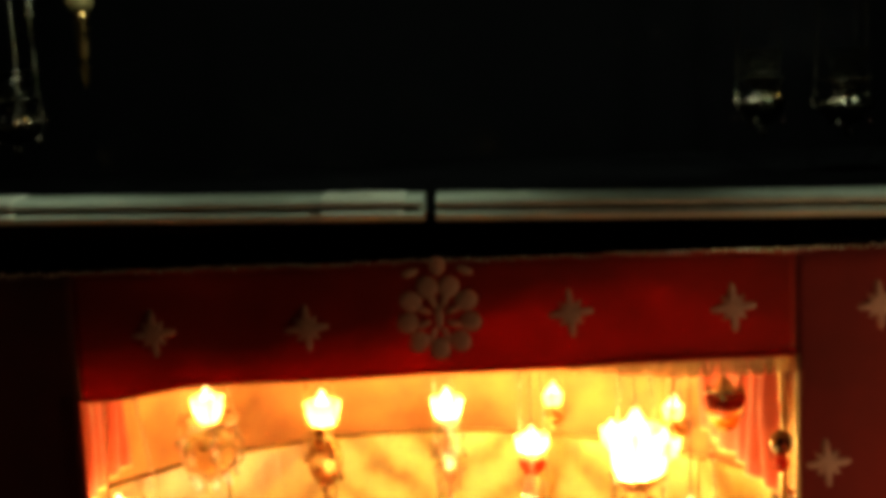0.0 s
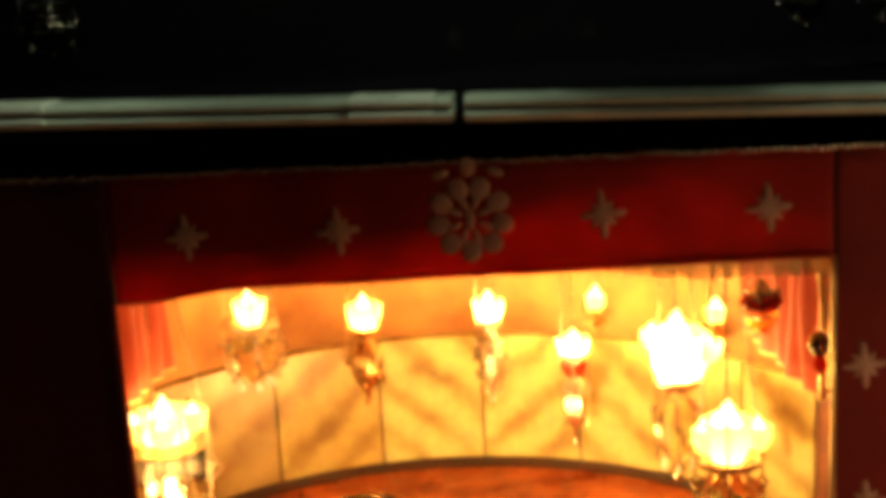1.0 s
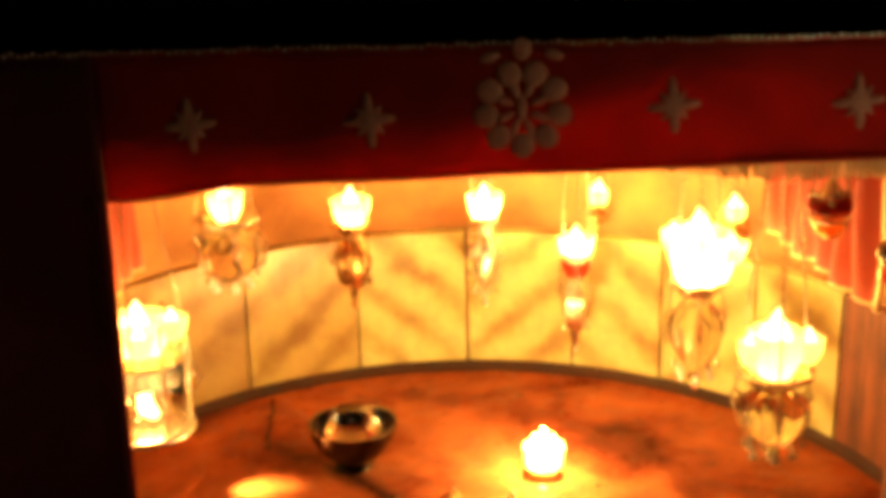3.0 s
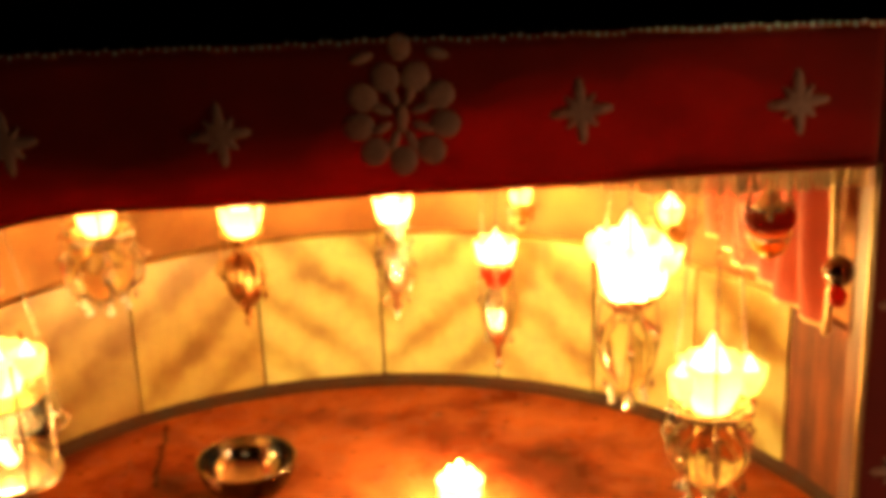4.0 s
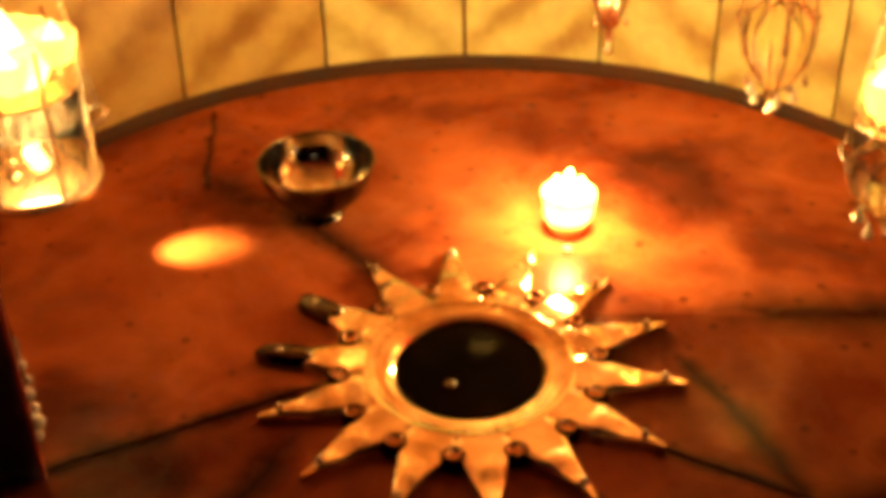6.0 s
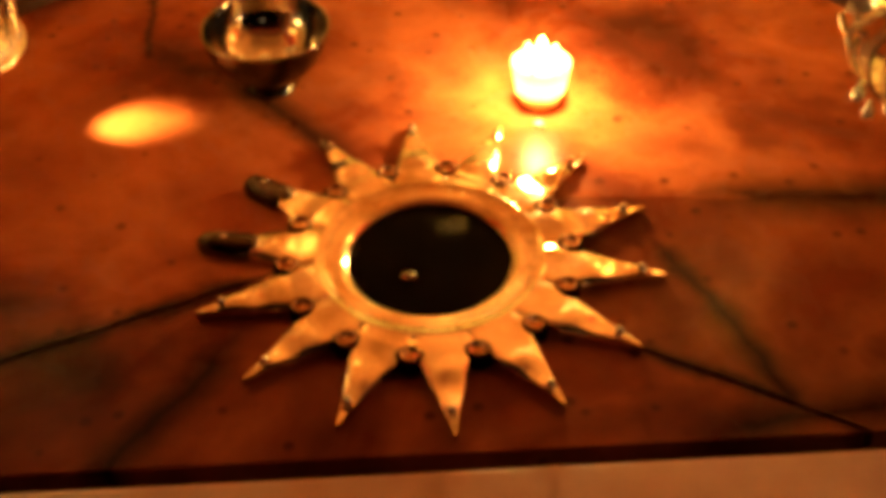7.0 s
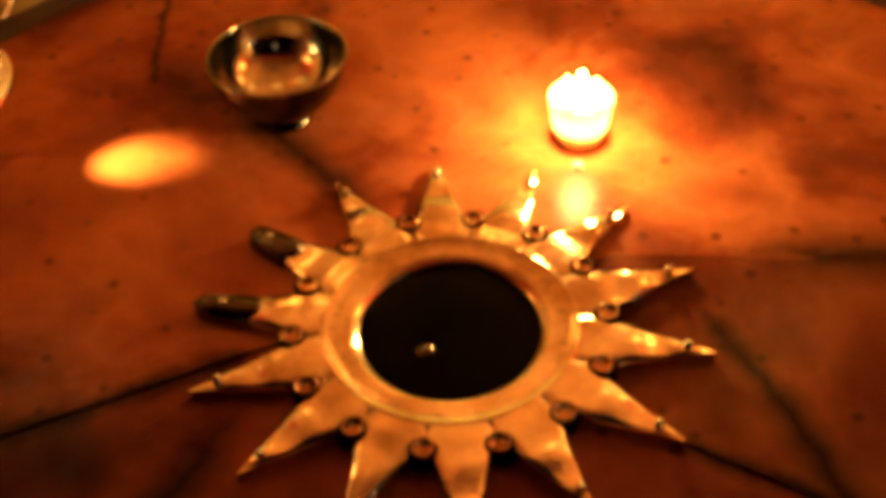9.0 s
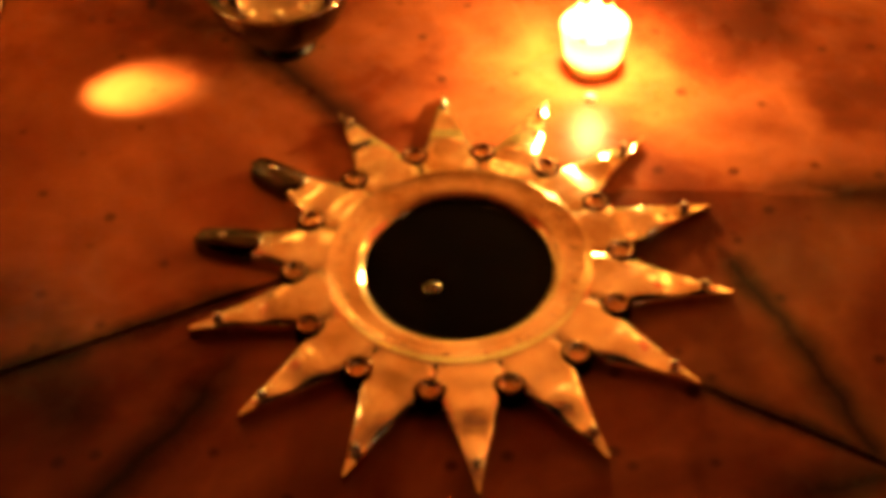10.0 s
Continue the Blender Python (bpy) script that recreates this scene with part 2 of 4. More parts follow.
def tube(points, radius, bm=None, sides=6):
    bm = bm or bmesh.new()
    pts = [Vector(p) for p in points]
    rings = []
    for i, p in enumerate(pts):
        d = (pts[min(i + 1, len(pts) - 1)] - pts[max(i - 1, 0)]).normalized()
        u = d.orthogonal().normalized()
        if rings and abs(d.z) < 0.98:
            u = d.cross(Vector((0, 0, 1))).normalized()
        w = d.cross(u)
        rings.append([bm.verts.new(p + radius * (math.cos(2 * math.pi * k / sides) * u + math.sin(2 * math.pi * k / sides) * w)) for k in range(sides)])
    for a, b in zip(rings, rings[1:]):
        for k in range(sides):
            bm.faces.new((a[k], a[(k + 1) % sides], b[(k + 1) % sides], b[k]))
    for ring in (rings[0], rings[-1]):
        bm.faces.new(ring)
    return bm


def chain(a, b, bm=None, link=0.010, thick=0.0011):
    """A run of alternating links from a to b."""
    bm = bm or bmesh.new()
    a, b = Vector(a), Vector(b)
    d = b - a
    n = max(2, int(d.length / (link * 0.78)))
    axis = d.normalized()
    u = axis.orthogonal().normalized()
    w = axis.cross(u)
    for i in range(n):
        c = a + d * ((i + 0.5) / n)
        s = u if i % 2 else w
        loop = [c + axis * (link * 0.5 * math.cos(t)) + s * (link * 0.27 * math.sin(t)) for t in [k * math.pi / 4 for k in range(9)]]
        tube(loop, thick, bm, 4)
    return bm


# ---- niche ----
CX, CY, RAD = 0.0, 0.02, 0.755


def arc(deg, r=RAD):
    return (CX + r * math.cos(radians(deg)), CY + r * math.sin(radians(deg)))


def outline_floor():
    pts = [(-0.76, -0.2886), (0.76, -0.2354)]
    return pts + [arc(a, RAD + 0.03) for a in range(0, 181, 4)]


HOLE = 0.0865


def floor_top():
    """The floor's upper face, with the round hole under the star."""
    bm = bmesh.new()
    pts = [Vector(p) for p in outline_floor()]
    angles = sorted({round(2 * math.pi * i / 96, 6) for i in range(96)} | {round(math.atan2(p.y, p.x) % (2 * math.pi), 6) for p in pts[:2]})
    inner, outer = [], []
    for a in angles:
        d = Vector((math.cos(a), math.sin(a)))
        best = 9.0
        for p, q in zip(pts, pts[1:] + pts[:1]):
            e = q - p
            den = d.x * e.y - d.y * e.x
            if abs(den) > 1e-9:
                t = (p.x * e.y - p.y * e.x) / den
                u = (p.x * d.y - p.y * d.x) / den
                if t > 0 and -1e-5 <= u <= 1 + 1e-5:
                    best = min(best, t)
        inner.append(bm.verts.new((d.x * HOLE, d.y * HOLE, 0)))
        outer.append(bm.verts.new((d.x * best, d.y * best, 0)))
    n = len(angles)
    for i in range(n):
        k = (i + 1) % n
        bm.faces.new((inner[i], inner[k], outer[k], outer[i]))
    return bm


# two marble slabs that meet in a narrow joint, bent at the star: along y = 0.066 + 0.465 x and y = -0.012 - 0.575 x
floor = tagged(empty("floor", (0, 0, 0)), "polished red-brown marble floor slabs with dark veins and painted shade", "floor", kind="structure")
SEAM_W = (Vector((0, 0.066, 0)), Vector((-0.465, 1, 0)).normalized())
SEAM_E = (Vector((0, -0.012, 0)), Vector((0.575, 1, 0)).normalized())


# no joint: only bounds the added east wedge with its shaded tone
SEAM_N = (Vector((0, 0.112, 0)), Vector((0.035, 1, 0)).normalized())


def behind(p, seam):
    return (p - seam[0]).dot(seam[1]) > 0


def slab_of(p):
    """Which slab the point p lies on: the back one, the front wedge or the east wedge."""
    if not behind(p, SEAM_E) and not behind(p, SEAM_W):
        return "front"
    return "east" if p.x > 0 and behind(p, SEAM_E) and not behind(p, SEAM_N) else "back"


for which, mat, drop_z in (("back", M_FLOOR, -0.0040), ("front", M_FLOOR_FRONT_SHADE, -0.0052), ("east", M_FLOOR_EAST_SHADE, -0.0046)):
    bm = floor_top()
    for at, way in (SEAM_W, SEAM_E, SEAM_N):
        for gap in (-0.0022, 0.0022):
            bmesh.ops.bisect_plane(bm, geom=bm.verts[:] + bm.edges[:] + bm.faces[:], plane_co=at + way * gap, plane_no=way)
    gone = []
    for f in bm.faces:
        c = f.calc_center_median()
        mine = slab_of(c) == which
        joint = mine and any(abs((c - at).dot(way)) < 0.0022 and slab_of(c + way * 0.003) != slab_of(c - way * 0.003)
                             for at, way in (SEAM_W, SEAM_E))
        if not mine or joint:
            gone.append(f)
    bmesh.ops.delete(bm, geom=gone, context="FACES")
    down = bmesh.ops.extrude_face_region(bm, geom=bm.faces[:])
    for v in [g for g in down["geom"] if isinstance(g, bmesh.types.BMVert)]:
        v.co.z -= 0.03
    slab_ob = part("slab", bm, mat, floor)
    slab_ob.location.z = drop_z
bm = box(bmesh.new(), -0.80, 0.80, -0.25, 0.82, -0.06, -0.0355)
part("bedding", bm, M_JOINT, floor)

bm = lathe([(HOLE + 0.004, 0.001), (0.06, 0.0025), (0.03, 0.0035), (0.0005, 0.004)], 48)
tagged(part("hole_bed", bm, M_DARK, smooth=True), "near-black bed just under the star's opening", "floor", kind="structure")

bm = box(bmesh.new(), -1.6, 1.6, -0.78, -0.279, -0.10, -0.008, 0.006)
for v in bm.verts:
    if v.co.y > -0.5:
        v.co.y += 0.035 * v.co.x
tagged(part("front_sill", bm, M_SILL), "worn pink marble sill before the niche", "floor", kind="structure")
bm = box(bmesh.new(), -1.6, 1.6, -0.335, -0.24, -0.12, -0.101)
tagged(part("sill_joint", bm, M_JOINT), "dark open joint between two marble slabs", "floor", kind="structure")

# curved back wall, upper plaster and low vault
bm = bmesh.new()
prof = [(RAD + 0.025, -0.04), (RAD + 0.025, 0.30), (RAD + 0.005, 0.305), (RAD + 0.005, 0.50), (RAD - 0.03, 0.60), (RAD - 0.15, 0.69), (RAD - 0.40, 0.74), (0.02, 0.755)]
rows_ = [[bm.verts.new((*arc(a, r), z)) for a in range(-12, 193, 4)] for r, z in prof]
for a, b in zip(rows_, rows_[1:]):
    for i in range(len(a) - 1):
        bm.faces.new((a[i], a[i + 1], b[i + 1], b[i]))
back_wall = part("wall_back", bm, M_STONE, smooth=True)
sol = back_wall.modifiers.new("thick", "SOLIDIFY")
sol.thickness, sol.offset = 0.05, 1
tagged(back_wall, "smoke-stained orange plaster wall curving round the niche", "wall", kind="structure")

# marble panels round the apse, one by one
JOINTS = [180, 163, 146, 123.8, 106.0, 88.9, 72.4, 58.3, 43, 28, 12, 0]
for k, (a1, a0) in enumerate(zip(JOINTS, JOINTS[1:])):
    bm = bmesh.new()
    n, g = 6, 0.22
    ring = []
    for i in range(n + 1):
        a = a0 + g + (a1 - a0 - 2 * g) * i / n
        ring.append([bm.verts.new((*arc(a, r), z)) for r, z in ((RAD, 0.019), (RAD, 0.296), (RAD + 0.022, 0.300), (RAD + 0.022, 0.019))])
    for p, q in zip(ring, ring[1:]):
        for j in range(4):
            bm.faces.new((p[j], p[(j + 1) % 4], q[(j + 1) % 4], q[j]))
    bm.faces.new(ring[0]), bm.faces.new(ring[-1])
    # panels 1 to 3 take the dimmed marble; 0, 9 and 10 dark stone
    part("marble_panel", bm, M_STREAK if k in (0, 9, 10) else M_PANEL_DIM_BROWN if k in (1, 2) else M_PANEL_DIM_HONEY if k == 3 else M_PANEL_L if k % 2 else M_PANEL_R, back_wall)

bm = bmesh.new()
foot = [[bm.verts.new((*arc(a, r), z)) for a in range(-6, 187, 3)] for r, z in ((RAD + 0.020, -0.01), (RAD - 0.009, -0.01), (RAD - 0.009, -0.002), (RAD - 0.003, 0.001), (RAD + 0.005, 0.018), (RAD + 0.020, 0.018))]
for a, b in zip(foot, foot[1:] + foot[:1]):
    for i in range(len(a) - 1):
        bm.faces.new((a[i], a[i + 1], b[i + 1], b[i]))
tagged(part("base_joint", bm, M_FOOT, smooth=False), "dark red-brown mortar joint at the foot of the curved wall", "joint", kind="structure")

# front wall with its opening
OX0, OX1, OZ = -0.530, 0.640, 0.790
bm = bmesh.new()
box(bm, -1.7, OX0, -0.12, 0.02, -0.10, 0.822)
tagged(part("wall_front_west", bm, M_STREAK), "stone pier beside the niche opening", "wall", kind="structure")
bm = box(bmesh.new(), OX1, 1.7, -0.12, 0.02, -0.10, 0.822)
tagged(part("wall_front_east", bm, M_STREAK), "stone pier beside the niche opening", "wall", kind="structure")
bm = box(bmesh.new(), OX0, OX1, -0.12, 0.02, OZ, 0.822)
# unseen lower edge, added to block lamplight from the valance, less towards the east
edge = [(OX0 + 0.001, 0.672), (-0.16, 0.672), (-0.02, 0.690), (0.14, 0.725), (0.32, 0.765), (0.46, OZ + 0.01), (OX0 + 0.001, OZ + 0.01)]
sides = [[bm.verts.new((x, y, z)) for x, z in edge] for y in (-0.119, 0.019)]
bm.faces.new(sides[0]), bm.faces.new(sides[1][::-1])
for i in range(len(edge)):
    j = (i + 1) % len(edge)
    bm.faces.new((sides[0][j], sides[0][i], sides[1][i], sides[1][j]))
tagged(part("lintel", bm, M_PIER), "stone lintel over the niche opening", "wall", kind="structure")

# ---- altar front ----
CY0 = -0.15


def cloth_bottom(x):
    s = min(1.0, max(0.0, (-0.26 - x) / 0.16))
    return 0.664 + 0.022 * x - 0.014 * s * s * (3 - 2 * s)


def fold(x, z):
    return 0.006 * math.sin(x * 19 + 0.6 * math.sin(x * 7)) * (0.4 + 0.9 * (0.85 - z)) + 0.004 * noise.noise((x * 6, z * 6, 3.0))


def cloth_sheet(bm, x0, x1, z0, z1, nx, nz):
    grid = []
    for i in range(nx + 1):
        x = x0 + (x1 - x0) * i / nx
        zb = z0(x) if callable(z0) else z0
        grid.append([bm.verts.new((x, CY0 + fold(x, zb + (z1 - zb) * j / nz), zb + (z1 - zb) * j / nz)) for j in range(nz + 1)])
    for p, q in zip(grid, grid[1:]):
        for j in range(nz):
            bm.faces.new((p[j], q[j], q[j + 1], p[j + 1]))


L_EDGE, R_EDGE = -0.452, 0.600
front_cloth = empty("altar_cloth", (0, 0, 0))
tagged(front_cloth, "deep red velvet altar cloth with silver embroidery round the niche opening", "altar cloth")
bm = bmesh.new()
cloth_sheet(bm, L_EDGE, R_EDGE, cloth_bottom, 0.832, 90, 10)
ob = part("valance", bm, M_RED, front_cloth, smooth=True)
ob.modifiers.new("thick", "SOLIDIFY").thickness = 0.003
for x0, x1, mat in ((-1.3, L_EDGE - 0.001, M_RED_SHADED), (R_EDGE + 0.001, 1.4, M_RED_DENSE)):
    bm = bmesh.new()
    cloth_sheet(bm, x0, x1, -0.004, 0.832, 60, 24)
    ob = part("side_drop", bm, mat, front_cloth, "red side drop with its shade put into the colour" if mat == M_RED_SHADED else "", True)
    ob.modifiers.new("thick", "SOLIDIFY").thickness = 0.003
# added out of sight to block lamplight behind the west drop
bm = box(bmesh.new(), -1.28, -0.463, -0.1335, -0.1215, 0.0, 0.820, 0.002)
part("light_backing", bm, M_UNLIT, front_cloth, "unseen black backing that keeps lamplight off the cloth")
# braids
for pts in ([(x, CY0 - 0.006 + fold(x, cloth_bottom(x)), cloth_bottom(x)) for x in np.linspace(L_EDGE, R_EDGE, 60)],
            [(R_EDGE, CY0 - 0.006 + fold(R_EDGE, z), z) for z in np.linspace(0.0, cloth_bottom(R_EDGE), 24)],
            [(L_EDGE, CY0 - 0.006 + fold(L_EDGE, z), z) for z in np.linspace(0.0, cloth_bottom(L_EDGE), 24)]):
    gilt = pts[0][0] == R_EDGE
    part("braid", tube(pts, 0.0038 if gilt else 0.0030), M_GOLD if gilt else M_ORANGE, front_cloth, "dull gold braid edging" if gilt else "thin orange cord edging", True)
bm = bmesh.new()
fr = random.Random(8)
for x in np.arange(0.20, 0.598, 0.0028):
    z1 = cloth_bottom(x) + 0.004
    ln = 0.006 + 0.030 * min(1.0, (x - 0.20) / 0.22) + fr.uniform(-0.004, 0.003)
    tube([(x, -0.132, z1), (x + fr.uniform(-0.001, 0.001), -0.131, z1 - ln * 0.5), (x + fr.uniform(-0.003, 0.003), -0.130 + fr.uniform(-0.002, 0.002), z1 - ln)], 0.0016, bm, 4)
tagged(part("fringe", bm, M_GOLD, front_cloth, "short gold thread fringe"), kind="stuff")
bm = bmesh.new()
rnd = random.Random(4)
for x in np.arange(-1.28, 1.38, 0.009):
    bmesh.ops.create_icosphere(bm, subdivisions=1, radius=0.0022 + rnd.random() * 0.0012,
                               matrix=Matrix.Translation((x, CY0 - 0.005 + fold(x, 0.832), 0.832 + rnd.uniform(-0.002, 0.002))))
tagged(part("bead_edging", bm, M_BEAD, front_cloth, "pale silver bead edging"), kind="stuff")


def petal(cx, cz, length, width, ang, y, parent):
    """A raised oval stitch patch on the cloth."""
    bm = bmesh.new()
    bmesh.ops.create_uvsphere(bm, u_segments=12, v_segments=7, radius=1.0)
    c, s = math.cos(ang), math.sin(ang)
    for v in bm.verts:
        u, w, h = v.co.x * length / 2, v.co.z * width / 2, v.co.y * 0.003
        v.co = Vector((cx + u * c - w * s, y + h, cz + u * s + w * c))
    return part("petal", bm, M_THREAD, parent, smooth=True)


def cross_patch(x, z, size, turn):
    """A raised cross with pointed arms and small buds between them, stitched in one piece."""
    bm = bmesh.new()
    y = CY0 + fold(x, z)
    n = 96
    rim, mid = [], []
    for i in range(n):
        a = 2 * math.pi * i / n
        r = size * (0.21 + 0.33 * abs(math.cos(2 * a)) ** 6 + 0.16 * abs(math.sin(2 * a)) ** 10)
        ca, sa = math.cos(a + turn), math.sin(a + turn)
        rim.append(bm.verts.new((x + r * ca, y - 0.0005, z + r * sa * 1.06)))
        mid.append(bm.verts.new((x + r * 0.7 * ca, y - 0.0045, z + r * 0.7 * sa * 1.06)))
    top = bm.verts.new((x, y - 0.0055, z))
    for i in range(n):
        j = (i + 1) % n
        bm.faces.new((rim[i], rim[j], mid[j], mid[i]))
        bm.faces.new((mid[i], mid[j], top))
    bm.faces.new(rim)
    part("embroidered_cross", bm, M_THREAD, front_cloth, "silver embroidered cross", False)


for x, z in ((-0.335, 0.737), (-0.107, 0.738), (0.278, 0.748), (0.512, 0.748), (0.645, 0.512), (0.72, 0.745), (0.650, 0.30)):
    cross_patch(x, z, 0.064, 0.08)
ex, ez = 0.087, 0.748
ey = CY0 - 0.002 + fold(ex, ez)
emblem = empty("embroidered_emblem", (0, 0, 0))
emblem.parent = front_cloth
emblem["label"] = "round silver embroidered emblem of petals"
for k in range(9):
    a = 2 * math.pi * k / 9 + math.pi / 2 + math.pi / 9
    petal(ex + 0.047 * math.cos(a), ez + 0.047 * math.sin(a), 0.034, 0.031, a, ey, emblem)
for k in range(8):
    a = 2 * math.pi * k / 8 + math.pi / 8
    petal(ex + 0.024 * math.cos(a), ez + 0.027 * math.sin(a), 0.026, 0.011, a, ey, emblem)
petal(ex, ez, 0.014, 0.034, 0, ey, emblem)
petal(ex, ez + 0.076, 0.024, 0.030, 0, ey, emblem)
petal(ex - 0.040, ez + 0.066, 0.026, 0.012, 0.3, ey, emblem)
petal(ex + 0.040, ez + 0.068, 0.026, 0.012, -0.3, ey, emblem)

# string of pale beads at the edge of the cloth
bm = bmesh.new()
for k, (dx, sz) in enumerate(((0.0, 0.0055), (0.003, 0.0045), (-0.001, 0.0075), (0.003, 0.0050), (0.001, 0.0085), (-0.001, 0.0060))):
    bmesh.ops.create_uvsphere(bm, u_segments=10, v_segments=7, radius=sz, matrix=Matrix.Translation((-0.4495 + dx, -0.154, 0.150 - 0.019 * k)))
tube([(-0.449, -0.154, 0.185), (-0.4485, -0.154, 0.12), (-0.449, -0.154, 0.05)], 0.0009, bm)
part("bead_string", bm, M_BEAD, front_cloth, "short string of pale silver beads", True)

# altar slab with a moulded edge, open at one joint
altar = empty("altar_slab", (0, 0, 0))
tagged(altar, "grey-green marble altar slab with a double moulded edge", "altar")


def slab(x0, x1, mat, proud=0.0, label=""):
    bm = bmesh.new()
    y = -0.23 - proud
    prof_ = [(-0.16, 0.0), (y + 0.012, 0.0), (y + 0.003, 0.003), (y, 0.009), (y + 0.004, 0.015), (y + 0.016, 0.0165), (y + 0.016, 0.0195), (y + 0.006, 0.021), (y + 0.003, 0.026), (y + 0.006, 0.031), (y + 0.015, 0.034), (-0.16, 0.034)]
    ends = []
    for x in (x0, x1):
        ends.append([bm.verts.new((x, py, 0.899 + pz + proud * 0.5 - 0.026 * (x - 0.085))) for py, pz in prof_])
    n = len(prof_)
    for i in range(n):
        bm.faces.new((ends[0][i], ends[0][(i + 1) % n], ends[1][(i + 1) % n], ends[1][i]))
    bm.faces.new(ends[0]), bm.faces.new(ends[1])
    part("slab_section", bm, mat, altar, label)


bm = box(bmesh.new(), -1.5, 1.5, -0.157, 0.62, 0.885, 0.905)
part("altar_top", bm, M_UNLIT, altar, "altar top coloured near-black as unlit")
slab(-1.5, 0.076, M_ALTAR)
slab(0.094, 1.5, M_ALTAR)
slab(-0.065, 0.05, M_WHITE, 0.003, "paler marble insert")
slab(-0.60, -0.50, M_WHITE, 0.003, "paler marble insert")
# near-black boxes paint the shade between slab and cloth
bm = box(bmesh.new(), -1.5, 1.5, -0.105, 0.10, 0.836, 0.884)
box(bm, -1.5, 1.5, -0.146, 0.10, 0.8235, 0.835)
tagged(part("altar_recess", bm, M_UNLIT), "recess under the altar slab, its shade put in as near-black", "wall", kind="structure")

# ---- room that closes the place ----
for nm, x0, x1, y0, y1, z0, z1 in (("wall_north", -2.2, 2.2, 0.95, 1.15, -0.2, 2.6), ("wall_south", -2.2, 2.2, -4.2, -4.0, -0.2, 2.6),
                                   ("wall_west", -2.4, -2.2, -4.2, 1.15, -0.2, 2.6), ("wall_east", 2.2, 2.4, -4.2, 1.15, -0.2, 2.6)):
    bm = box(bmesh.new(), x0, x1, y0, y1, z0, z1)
    tagged(part(nm, bm, M_UNLIT), "grotto wall coloured near-black as unlit", "wall", kind="structure")
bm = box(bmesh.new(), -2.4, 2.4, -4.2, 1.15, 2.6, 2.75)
tagged(part("ceiling", bm, M_UNLIT), "grotto ceiling coloured near-black as unlit", "ceiling", kind="structure")
bm = box(bmesh.new(), -2.2, 2.2, -4.0, -0.78, -0.26, -0.17)
tagged(part("room_floor", bm, M_SILL), "worn pink marble paving", "floor", kind="structure")

# ---- hanging oil lamps ----
def frosted(name, colour, through=0.55):
    m, nt, b = material(name, 0.25)
    b.inputs["Base Color"].default_value = (*colour, 1)
    tr, mx, out = nt.nodes.new("ShaderNodeBsdfTranslucent"), nt.nodes.new("ShaderNodeMixShader"), nt.nodes["Material Output"]
    tr.inputs["Color"].default_value = (*colour, 1)
    mx.inputs[0].default_value = through
    nt.links.new(b.outputs[0], mx.inputs[1])
    nt.links.new(tr.outputs[0], mx.inputs[2])
    nt.links.new(mx.outputs[0], out.inputs["Surface"])
    return m


# milky, so that the glowing cups stand in for the flames' glare
M_MILK = frosted("milky_glare_glass", (0.95, 0.80, 0.50))
M_RUBY = frosted("ruby_cup_glass", (0.60, 0.05, 0.018), 0.7)
M_AMBER = frosted("amber_cup_glass", (0.90, 0.45, 0.12), 0.5)


def flame_mesh(h, r):
    return lathe([(0.0004, 0.0), (r * 0.6, h * 0.08), (r, h * 0.25), (r * 0.85, h * 0.45), (r * 0.5, h * 0.7), (r * 0.2, h * 0.9), (0.0004, h)], 12)


def drop(bm, x, y, z, s):
    return lathe([(0.0004, -1.0 * s), (0.35 * s, -0.8 * s), (0.42 * s, -0.5 * s), (0.2 * s, -0.1 * s), (0.12 * s, 0.4 * s), (0.0004, 0.5 * s)], 8, bm, (x, y, z))


